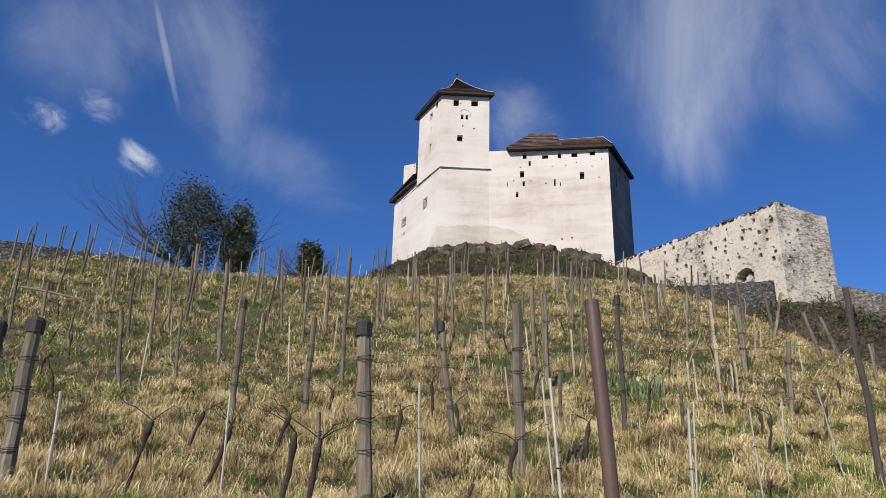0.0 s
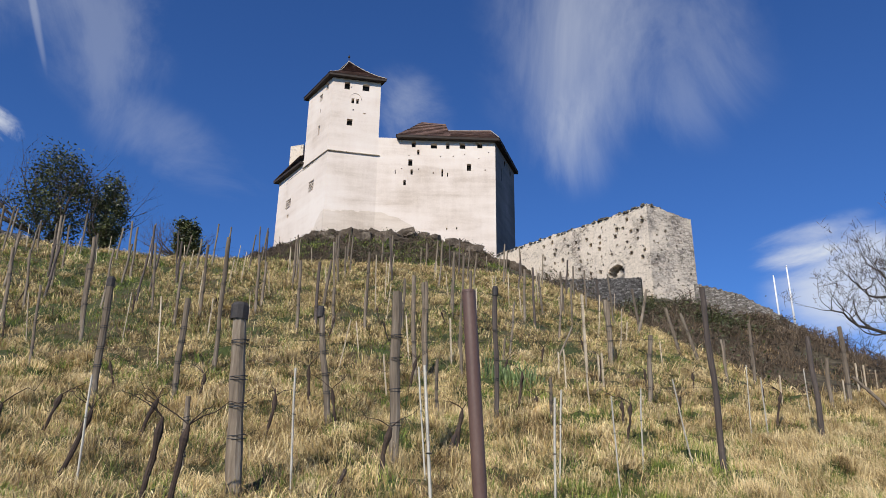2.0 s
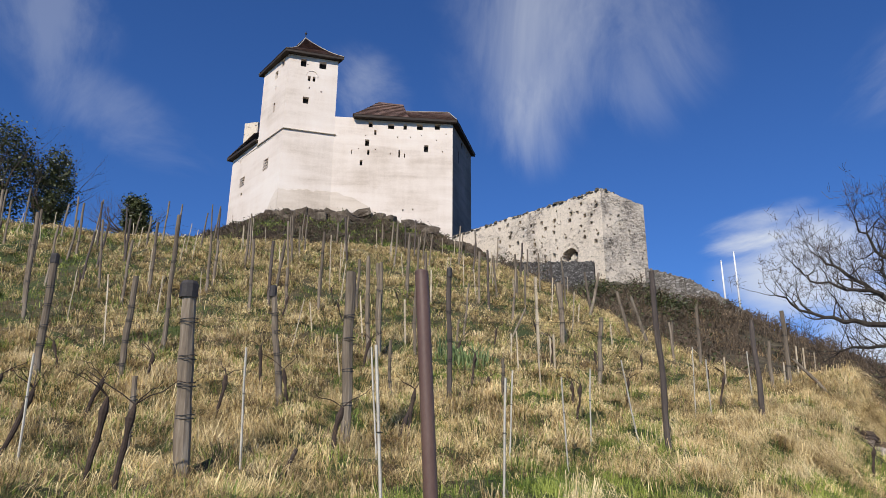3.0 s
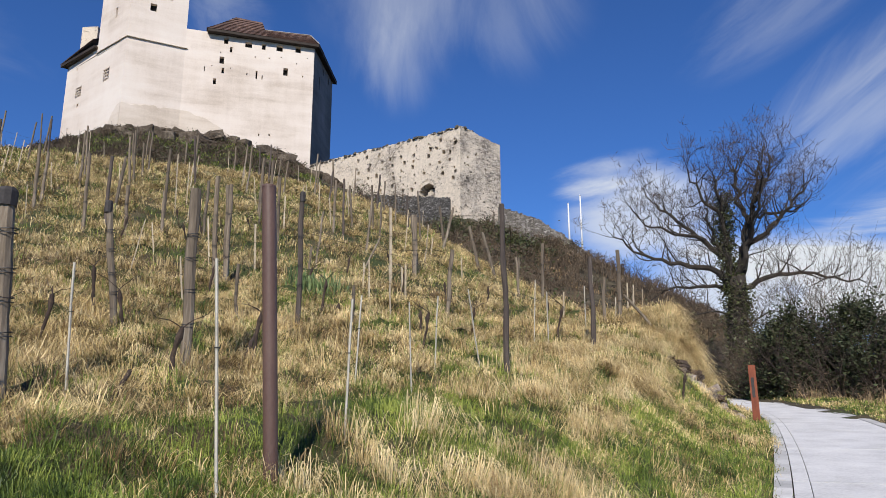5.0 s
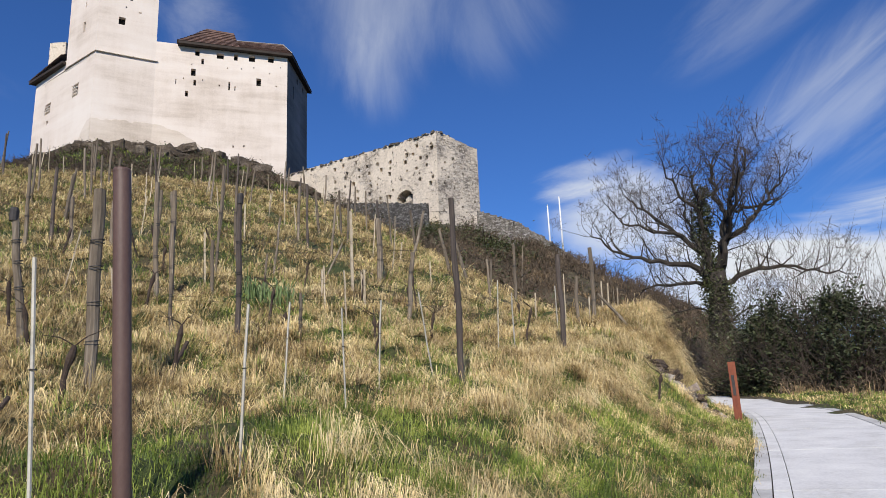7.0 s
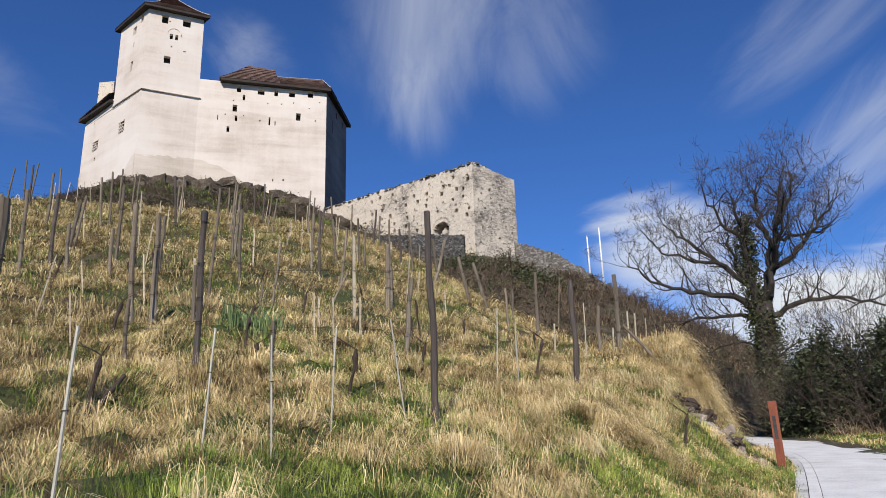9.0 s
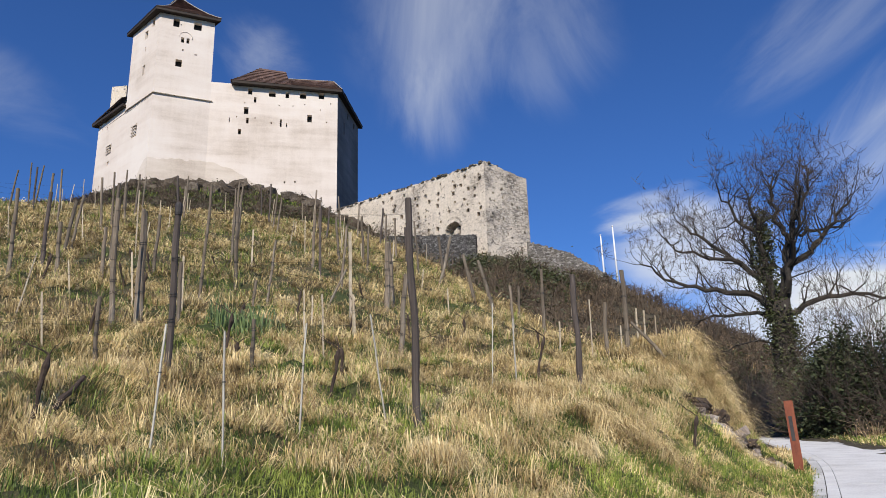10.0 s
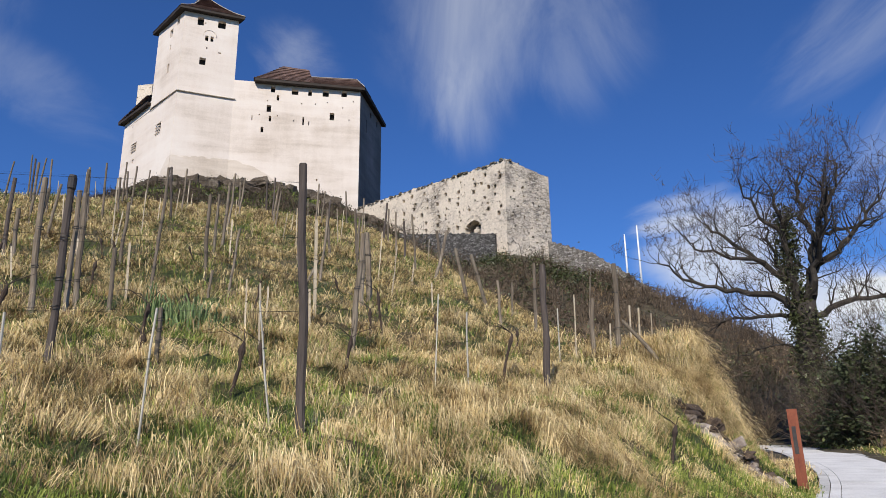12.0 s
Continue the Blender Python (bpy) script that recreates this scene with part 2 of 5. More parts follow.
def rubble_material(name, joint, stones, scale, depth=0.08, cover=0.0):
    """Rubble masonry, with worn render left over part of it."""
    m, t, b = material(name, 0.95)
    base = place(t, (1, 1, 1.9))
    shake = node(t, "ShaderNodeTexNoise", Scale=2.4, Detail=4.0)
    link(t, base, shake.inputs["Vector"])
    bent = t.nodes.new("ShaderNodeVectorMath")
    bent.operation = "MULTIPLY_ADD"
    link(t, shake.outputs["Color"], bent.inputs[0])
    bent.inputs[1].default_value = (0.5, 0.5, 0.5)
    link(t, base, bent.inputs[2])
    where = bent.outputs[0]
    cell = node(t, "ShaderNodeTexVoronoi", Scale=scale)
    edge = node(t, "ShaderNodeTexVoronoi", Scale=scale)
    edge.feature = "DISTANCE_TO_EDGE"
    for n in (cell, edge):
        link(t, where, n.inputs["Vector"])
    sep = t.nodes.new("ShaderNodeSeparateColor")
    link(t, cell.outputs["Color"], sep.inputs[0])
    c = ramp(t, sep.outputs[0], [(i / (len(stones) - 1), k) for i, k in enumerate(stones)])
    gap = ramp_values(t, edge.outputs["Distance"], 0.0, 0.16)
    c = mix(t, gap, joint, c)
    fine = grain(t, place(t), 4.0, 6, 0.7)
    c = mix(t, 0.5, c, ramp(t, fine, [(0.3, (0.35, 0.35, 0.35)), (0.7, (1, 1, 1))]), "MULTIPLY")
    high = gap
    if cover:
        left = ramp_values(t, math_node(t, "ADD", math_node(t, "MULTIPLY", grain(t, place(t), 0.22, 5, 0.6), 0.7), math_node(t, "MULTIPLY", grain(t, place(t, (1, 1, 2)), 1.6, 5, 0.65), 0.3)), 0.46 - cover, 0.64 - cover)
        c = mix(t, left, c, ramp(t, fine, [(0.3, (0.50, 0.43, 0.34)), (0.6, (0.70, 0.61, 0.495)), (0.8, (0.77, 0.69, 0.575))]))
        high = math_node(t, "MAXIMUM", gap, left)
        # render fallen out in pits
        pits = ramp_values(t, grain(t, place(t, (1, 1, 1.5)), 2.7, 4, 0.6, 0.4), 0.60, 0.68)
        c = mix(t, pits, c, mix(t, 0.75, joint, (0.10, 0.085, 0.07)))
        high = math_node(t, "SUBTRACT", high, pits)
    link(t, c, b.inputs["Base Color"])
    relief(t, b, math_node(t, "ADD", high, math_node(t, "MULTIPLY", fine, 0.5)), 0.8, depth)
    return m


TURF = soil_material()
STRAW = blade_material("dry_grass", (0.12, 0.072, 0.026), (0.51, 0.375, 0.155), (0.86, 0.69, 0.37))
GREEN = blade_material("green_grass", (0.028, 0.052, 0.005), (0.115, 0.168, 0.018), (0.32, 0.36, 0.07))
LUSH = blade_material("lush_grass", (0.045, 0.075, 0.02), (0.10, 0.15, 0.045), (0.20, 0.26, 0.10))
PLASTER = plaster_material("lime_render", [(0.36, (0.50, 0.42, 0.345)), (0.43, (0.61, 0.525, 0.445)), (0.50, (0.69, 0.605, 0.525)), (0.62, (0.75, 0.68, 0.605))])
PLASTER_OLD = plaster_material("old_lime_render", [(0.36, (0.36, 0.30, 0.23)), (0.44, (0.49, 0.41, 0.33)), (0.52, (0.60, 0.515, 0.425)), (0.64, (0.69, 0.61, 0.525))])
RUBBLE_GATE = rubble_material("rendered_rubble", (0.17, 0.14, 0.11), [(0.30, 0.25, 0.20), (0.54, 0.47, 0.39), (0.70, 0.63, 0.54)], 2.0, 0.14, 0.13)
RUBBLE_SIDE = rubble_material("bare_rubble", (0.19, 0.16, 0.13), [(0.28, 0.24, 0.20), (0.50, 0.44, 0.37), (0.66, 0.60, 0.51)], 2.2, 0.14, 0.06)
CREST = rubble_material("lichened_crest", (0.07, 0.06, 0.05), [(0.10, 0.09, 0.075), (0.18, 0.16, 0.13), (0.30, 0.27, 0.22)], 2.6, 0.14)
RUBBLE_MID = rubble_material("grey_rubble", (0.16, 0.14, 0.12), [(0.14, 0.125, 0.11), (0.27, 0.25, 0.22), (0.42, 0.39, 0.35)], 2.6, 0.16)
RUBBLE_DARK = rubble_material("dry_stone", (0.035, 0.03, 0.027), [(0.07, 0.065, 0.06), (0.15, 0.14, 0.13), (0.30, 0.29, 0.27)], 4.2, 0.14)
ROOF = two_scale("old_clay_tile", [(0.055, 0.032, 0.026), (0.12, 0.070, 0.054), (0.25, 0.16, 0.125)], 0.9, 7, 0.9, 0.6, 0.05, (1, 1, 1), random=0.2)
TIMBER = two_scale("eaves_timber", [(0.012, 0.008, 0.006), (0.03, 0.02, 0.014), (0.05, 0.035, 0.025)], 0.6, 8, 0.8)
# near-black back of every opening: the shade inside is put into the colour
VOID = two_scale("opening_shade", [(0.012, 0.011, 0.01), (0.02, 0.018, 0.016)], 1, 6, 0.95, 0)
WOOD = two_scale("weathered_post", [(0.06, 0.045, 0.031), (0.165, 0.13, 0.092), (0.34, 0.29, 0.22)], 1.6, 9, 0.85, 0.7, 0.006, (4, 4, 0.35), random=0.25, own=True)
WOOD_DARK = two_scale("weathered_dark_post", [(0.035, 0.026, 0.022), (0.085, 0.066, 0.055), (0.17, 0.14, 0.115)], 1.6, 9, 0.85, 0.7, 0.006, (4, 4, 0.35), random=0.2, own=True)
TAR = two_scale("post_cap", [(0.012, 0.011, 0.011), (0.035, 0.03, 0.028), (0.06, 0.05, 0.045)], 6, 40, 0.7, 0.4, 0.004, own=True)
GALV = two_scale("galvanised_stake", [(0.28, 0.26, 0.21), (0.42, 0.39, 0.32), (0.55, 0.52, 0.44)], 5, 60, 0.6, 0.15, 0.001, metal=0.1, random=0.2)
CANE = two_scale("split_cane", [(0.28, 0.22, 0.14), (0.45, 0.37, 0.26), (0.60, 0.53, 0.41)], 4, 50, 0.75, 0.2, 0.002, random=0.25)
PIPE = two_scale("brown_painted_steel", [(0.075, 0.042, 0.032), (0.105, 0.060, 0.046), (0.135, 0.082, 0.062)], 2.5, 60, 0.5, 0.12, 0.001, (1, 1, 0.4))
RUST = two_scale("weathering_steel", [(0.09, 0.022, 0.010), (0.19, 0.048, 0.020), (0.28, 0.085, 0.036)], 3.5, 45, 0.75, 0.3, 0.002, (1, 1, 0.5))
WIRE = two_scale("old_wire", [(0.05, 0.045, 0.04), (0.12, 0.11, 0.10)], 5, 60, 0.5, 0, metal=0.6)
VINE = two_scale("vine_bark", [(0.018, 0.012, 0.009), (0.05, 0.033, 0.024), (0.11, 0.08, 0.055)], 6, 45, 0.95, 0.9, 0.01)
BARK = two_scale("bark", [(0.016, 0.012, 0.009), (0.036, 0.029, 0.022), (0.078, 0.065, 0.052)], 2.0, 18, 0.95, 0.9, 0.02, (1, 1, 0.3))
TWIG = two_scale("twigs", [(0.030, 0.022, 0.017), (0.065, 0.047, 0.036), (0.12, 0.09, 0.07)], 0.6, 6, 0.9, 0, random=0.35)
BRAMBLE = two_scale("bramble", [(0.04, 0.028, 0.018), (0.095, 0.068, 0.044), (0.185, 0.14, 0.095)], 0.4, 5, 0.9, 0, random=0.4)
LEAF = two_scale("evergreen_leaf", [(0.013, 0.019, 0.006), (0.032, 0.043, 0.013), (0.075, 0.083, 0.028)], 0.7, 8, 0.75, 0, random=0.4)
IVY = two_scale("ivy_leaf", [(0.028, 0.036, 0.012), (0.065, 0.076, 0.024), (0.13, 0.135, 0.05)], 0.9, 8, 0.5, 0, random=0.4)
ROCK = two_scale("bank_rock", [(0.08, 0.057, 0.041), (0.28, 0.225, 0.18), (0.64, 0.58, 0.51)], 2.2, 11, 0.95, 1.0, 0.05)
ROCK_DARK = two_scale("shaded_bedrock", [(0.03, 0.02, 0.014), (0.085, 0.058, 0.04), (0.2, 0.15, 0.11)], 2.2, 11, 0.95, 1.0, 0.05)
CONCRETE = two_scale("pale_concrete", [(0.46, 0.45, 0.43), (0.65, 0.64, 0.62), (0.78, 0.77, 0.74)], 1.3, 22, 0.85, 0.9, 0.016, (1, 1, 1))
SETT = two_scale("edging_stone", [(0.40, 0.39, 0.37), (0.52, 0.51, 0.49), (0.62, 0.61, 0.58)], 3, 30, 0.9, 0.4, 0.006, random=0.18)
WHITE_POLE = two_scale("white_pole", [(0.72, 0.73, 0.74), (0.80, 0.80, 0.80)], 2, 30, 0.4, 0)
STRAP = two_scale("black_strap", [(0.012, 0.012, 0.012), (0.03, 0.028, 0.026)], 6, 40, 0.6, 0)
STRAW_PALE = blade_material("pale_straw", (0.24, 0.15, 0.058), (0.56, 0.42, 0.19), (0.84, 0.68, 0.39))
THATCH = blade_material("thatch", (0.09, 0.055, 0.025), (0.23, 0.15, 0.075), (0.40, 0.29, 0.16))
# render darkened by colour: the end wall's shade is painted in here
RENDER_SHADE = plaster_material("shade_darkened_render", [(0.36, (0.10, 0.082, 0.072)), (0.45, (0.15, 0.125, 0.11)), (0.53, (0.20, 0.17, 0.15)), (0.64, (0.28, 0.24, 0.22))])
MORTAR = two_scale("ridge_mortar", [(0.30, 0.27, 0.24), (0.36, 0.33, 0.29), (0.46, 0.43, 0.39)], 3, 20, 0.9, 0.5, 0.03)
CRAG = two_scale("crag_rock", [(0.028, 0.020, 0.013), (0.085, 0.064, 0.044), (0.24, 0.20, 0.15)], 0.5, 4, 0.95, 1.0, 0.15)


# ---- mesh helpers ----
class Soup:
    """Gathers loose geometry for one mesh."""

    def __init__(self):
        self.v, self.f, self.m = [], [], []

    def face(self, pts, mat=0):
        k = len(self.v)
        self.v.extend(tuple(p) for p in pts)
        self.f.append(tuple(range(k, k + len(pts))))
        self.m.append(mat)

    def tube(self, pts, radii, sides=6, cap=True, mat=0):
        pts = [Vector(p) for p in pts]
        k = len(self.v)
        side = None
        for i, p in enumerate(pts):
            way = (pts[min(i + 1, len(pts) - 1)] - pts[max(i - 1, 0)]).normalized()
            if side is None:
                side = way.orthogonal().normalized()
            side = (side - way * side.dot(way)).normalized()
            up = way.cross(side)
            for j in range(sides):
                a = 2 * math.pi * j / sides
                self.v.append(tuple(p + (side * math.cos(a) + up * math.sin(a)) * radii[i]))
        for i in range(len(pts) - 1):
            for j in range(sides):
                a, b = k + i * sides + j, k + i * sides + (j + 1) % sides
                self.f.append((a, b, b + sides, a + sides))
                self.m.append(mat)
        if cap:
            self.f.append(tuple(range(k + sides - 1, k - 1, -1)))
            self.f.append(tuple(range(k + (len(pts) - 1) * sides, k + len(pts) * sides)))
            self.m += [mat, mat]

    def box(self, centre, size, turn=0.0, mat=0, top=1.0):
        c, s = math.cos(turn), math.sin(turn)
        k = len(self.v)
        for dz in (-0.5, 0.5):
            w = top if dz > 0 else 1.0
            for dx, dy in ((-0.5, -0.5), (0.5, -0.5), (0.5, 0.5), (-0.5, 0.5)):
                x, y = dx * size[0] * w, dy * size[1] * w
                self.v.append((centre[0] + x * c - y * s, centre[1] + x * s + y * c, centre[2] + dz * size[2]))
        for q in ((3, 2, 1, 0), (4, 5, 6, 7), (0, 1, 5, 4), (1, 2, 6, 5), (2, 3, 7, 6), (3, 0, 4, 7)):
            self.f.append(tuple(k + i for i in q))
            self.m.append(mat)

    def mesh(self, name, *materials, shade=False):
        me = bpy.data.meshes.new(name)
        me.from_pydata(self.v, [], self.f)
        for m in materials:
            me.materials.append(m)
        if len(materials) > 1:
            me.polygons.foreach_set("material_index", self.m)
        if shade:
            me.polygons.foreach_set("use_smooth", [True] * len(self.f))
        me.update()
        return me


def thing(name, label, category, group="", at=(0, 0, 0)):
    ob = new(name)
    ob.location = at
    ob.empty_display_size = 0.3
    return tagged(ob, label, category, group)


def part(name, soup, mats, parent, label="", shade=False):
    mats = mats if isinstance(mats, tuple) else (mats,)
    ob = new(name, soup.mesh(name, *mats, shade=shade))
    ob.parent = parent
    return tagged(ob, label) if label else ob


def solo(name, soup, mats, label, category, kind="", group="", shade=False):
    mats = mats if isinstance(mats, tuple) else (mats,)
    return tagged(new(name, soup.mesh(name, *mats, shade=shade)), label, category, group, kind)


_ball = bmesh.new()
bmesh.ops.create_icosphere(_ball, subdivisions=2, radius=1.0)
BALL_V = [v.co.copy() for v in _ball.verts]
BALL_F = [tuple(v.index for v in f.verts) for f in _ball.faces]
_ball.free()


def lump(soup, centre, size, rng, tilt=0.4):
    """A broken lump of rock: a ball flattened on some sides and pulled about by noise."""
    m = Euler((rng.uniform(-tilt, tilt), rng.uniform(-tilt, tilt), rng.uniform(0, 6.28))).to_matrix()
    off = Vector((rng.uniform(0, 99), rng.uniform(0, 99), rng.uniform(0, 99)))
    k = len(soup.v)
    for v in BALL_V:
        q = Vector((max(-0.72, min(0.72, v.x)), max(-0.72, min(0.72, v.y)), max(-0.6, min(0.62, v.z))))
        q *= 1 + 0.35 * noise.noise(v * 1.3 + off) + 0.15 * noise.noise(v * 3.1 + off)
        p = m @ Vector((q.x * size[0], q.y * size[1], q.z * size[2]))
        soup.v.append((centre[0] + p.x, centre[1] + p.y, centre[2] + p.z))
    soup.f += [tuple(k + i for i in f) for f in BALL_F]
    soup.m += [0] * len(BALL_F)


# ---- ground ----
def spaced(inner_low, inner_high, step, mid_low, mid_high, mid_step, far):
    a = list(np.arange(mid_low, inner_low, mid_step)) + list(np.arange(inner_low, inner_high, step)) + list(np.arange(inner_high, mid_high + 0.1, mid_step))
    reach = [far * k for k in (0.12, 0.25, 0.5, 1.0)]
    return [-r for r in reversed(reach)] + a + [mid_high + r for r in reach]


def turf_bumps(x, y):
    hummock = noise.noise((x * 0.9, y * 1.25, 0.3))
    return 0.26 * hummock + 0.19 * noise.noise((x * 2.1, y * 2.6, 1.7)) + 0.05 * noise.noise((x * 5.1, y * 5.1, 4.1)) - 0.02


def on_path(x, y, margin=0.0):
    s, p = along(x, y)
    return path_lower(s) - margin < p < path_edge(s) + margin


def surface(x, y):
    """The turf's height; below the paving it lies a little deeper."""
    s, p = along(x, y)
    edge = min(abs(p - path_edge(s)), abs(p - path_lower(s)))
    if on_path(x, y, 0.05):
        return ground_height(x, y) - 0.08
    return ground_height(x, y) + turf_bumps(x, y) * smooth(0.0, 0.8, edge) * (0.35 + 0.65 * smooth(1.5, 5.5, edge))


def scrubby(x, y):
    """How far scrub and bare rock replace the meadow."""
    v, c = vineyard(x, y), castle_hill(x, y)
    k = smooth(-1.5, 0.5, c - v)
    k = max(k, smooth(13.5 + 0.04 * y, 15.5 + 0.04 * y, x) * smooth(15, 19, y))
    return max(k, smooth(44, 49, y))


def build_ground():
    xs = spaced(-12, 18, 0.16, -90, 110, 2.2, 3000)
    ys = spaced(0.5, 19, 0.16, -60, 150, 2.2, 3000)
    soup = Soup()
    soup.v = [(x, y, surface(x, y)) for y in ys for x in xs]
    n = len(xs)
    soup.f = [(j * n + i, j * n + i + 1, (j + 1) * n + i + 1, (j + 1) * n + i) for j in range(len(ys) - 1) for i in range(n - 1)]
    soup.m = [0] * len(soup.f)
    ob = solo("ground", soup, TURF, "steep meadow hillside with dry straw and green grass", "ground", "structure", shade=True)
    a = ob.data.attributes.new("scrub", "FLOAT", "POINT")
    a.data.foreach_set("value", [scrubby(x, y) for x, y, _ in soup.v])
    return ob


build_ground()


def path_point(s, q, lift=0.0):
    """A point of the path: s along, q metres in from its upper edge."""
    slope = 0.03 * max(0.0, min(36.0, s - 4.0))
    n = math.hypot(1.0, slope)
    ss, p = s + q * slope / n, path_edge(s) - q / n
    return (ss * WALK_DIR[0] - p * WALK_DIR[1], ss * WALK_DIR[1] + p * WALK_DIR[0], path_height(s) + lift)


def build_path():
    """Concrete slabs with joints across, a narrow strip along each side and grooves beside the strips."""
    base = Soup()
    marks = [s * 0.75 for s in range(-30, 62)]
    for a, b in zip(marks, marks[1:]):
        base.face([path_point(a, 0, -0.02), path_point(a, PATH_WIDTH, -0.02), path_point(b, PATH_WIDTH, -0.02), path_point(b, 0, -0.02)])
    road = solo("path", base, VINE, "pale concrete footpath curving round the hill foot", "path", "structure")

    def slab(s0, s1, q0, q1, lift=0.02):
        soup, steps = Soup(), max(2, int((s1 - s0) / 0.5))
        for i in range(steps):
            a, b = s0 + (s1 - s0) * i / steps, s0 + (s1 - s0) * (i + 1) / steps
            soup.face([path_point(a, q0, lift), path_point(a, q1, lift), path_point(b, q1, lift), path_point(b, q0, lift)])
            for q in (q0, q1):
                soup.face([path_point(a, q, lift), path_point(b, q, lift), path_point(b, q, -0.05), path_point(a, q, -0.05)])
        for s in (s0, s1):
            soup.face([path_point(s, q0, lift), path_point(s, q1, lift), path_point(s, q1, -0.05), path_point(s, q0, -0.05)])
        return soup

    joint = 0.018
    for i in range(-5, 11):
        s0, s1 = 10.1 + i * 4.0, 14.1 + i * 4.0
        part("slab", slab(s0 + joint, s1 - joint, 0.40, PATH_WIDTH - 0.27), CONCRETE, road)
        part("slab", slab(s0 + joint, s1 - joint, 0.21, 0.39), CONCRETE, road)
        for q0, q1 in ((0.0, 0.195), (PATH_WIDTH - 0.26, PATH_WIDTH)):
            part("edging_strip", slab(s0 + joint, s1 - joint, q0, q1, 0.03), SETT, road)
    return road


build_path()


# ---- castle ----
def holed_wall(a, b, z0, z1, holes, depth=0.7, top=None):
    """A wall face from a to b in plan, with openings that go into it. holes: (u0, u1, z0, z1). top: its height along u, for a sloping crest."""
    a, b = Vector((*a, 0)), Vector((*b, 0))
    length = (b - a).length
    way = (b - a) / length
    inward = Vector((-way.y, way.x, 0))
    us = sorted({0.0, length, *(length * i / 12 for i in range(13)), *(v for h in holes for v in h[:2])})
    zs = sorted({z0, z1, *(v for h in holes for v in h[2:])})
    soup = Soup()

    def at(u, z, d=0.0):
        if top:
            z = z0 + (z - z0) / (z1 - z0) * (top(u) - z0)
        p = a + way * u + inward * d
        return (p.x, p.y, z)

    for u0, u1 in zip(us, us[1:]):
        for w0, w1 in zip(zs, zs[1:]):
            mu, mz = (u0 + u1) / 2, (w0 + w1) / 2
            if not any(h[0] < mu < h[1] and h[2] < mz < h[3] for h in holes):
                soup.face([at(u0, w0), at(u1, w0), at(u1, w1), at(u0, w1)])
    for u0, u1, w0, w1 in holes:
        soup.face([at(u0, w0), at(u1, w0), at(u1, w0, depth), at(u0, w0, depth)])
        soup.face([at(u0, w1, depth), at(u1, w1, depth), at(u1, w1), at(u0, w1)])
        low_0 = max([min(h[3], w1) for h in holes if abs(h[1] - u0) < 1e-6 and h[2] <= w0] + [w0])
        low_1 = max([min(h[3], w1) for h in holes if abs(h[0] - u1) < 1e-6 and h[2] <= w0] + [w0])
        if low_0 < w1:
            soup.face([at(u0, low_0, depth), at(u0, w1, depth), at(u0, w1), at(u0, low_0)])
        if low_1 < w1:
            soup.face([at(u1, low_1), at(u1, w1), at(u1, w1, depth), at(u1, low_1, depth)])
        soup.face([at(u0, w0, depth), at(u1, w0, depth), at(u1, w1, depth), at(u0, w1, depth)], 1)
    return soup


def roof_slope(soup, low_a, low_b, high_b, high_a, sag, courses):
    """A tiled slope in courses that step over one another, dished towards the eaves."""
    low_a, low_b, high_a, high_b = (Vector(p) for p in (low_a, low_b, high_a, high_b))
    up = (low_b - low_a).cross(high_a - low_a).normalized()
    if up.z < 0:
        up = -up

    def at(edge_low, edge_high, k):
        p = edge_low.lerp(edge_high, k)
        p.z -= sag * math.sin(math.pi * k)
        return p

    for i in range(courses):
        k0, k1 = i / courses, (i + 1) / courses
        a, b = at(low_a, high_a, k0), at(low_b, high_b, k0)
        c, d = at(low_b, high_b, k1), at(low_a, high_a, k1)
        n = max(2, int((b - a).length / 1.1))
        for j in range(n):
            f0, f1 = j / n, (j + 1) / n
            lift = up * (0.10 + 0.03 * random.random())
            p, q, r, s = a.lerp(b, f0) + lift, a.lerp(b, f1) + lift, d.lerp(c, f1), d.lerp(c, f0)
            soup.face([p, q, r, s])
            soup.face([p - lift, q - lift, q, p])


def eaves(soup, ring, z, out, thick):
    """A dark boarded soffit and fascia round a roof's foot. ring: plan corners of the eaves."""
    n = len(ring)
    cx, cy = sum(p[0] for p in ring) / n, sum(p[1] for p in ring) / n
    soup.face([(x, y, z) for x, y in ring])
    for (ax, ay), (bx, by) in zip(ring, ring[1:] + ring[:1]):
        soup.face([(ax, ay, z), (bx, by, z), (bx, by, z + thick), (ax, ay, z + thick)])


FRONT_A, FRONT_B, FRONT_K = (-1.9, 106.0), (6.1, 106.4), (25.1, 104.0)
LEFT_END, RIGHT_BACK = (-10.3, 122.3), (31.0, 114.5)
TOWER_C, TOWER_D = (1.9, 114.4), (-5.9, 113.6)

castle = thing("castle", "pale rendered hilltop castle with square tower and dark tiled roofs", "castle", at=(10, 108, 36))


def castle_part(name, soup, mats, label="", parent=None, shade=False):
    ob = part(name, soup, mats, parent or castle, label, shade)
    if parent is None:
        ob.matrix_parent_inverse = Matrix.Translation((-10, -108, -36))
    return ob


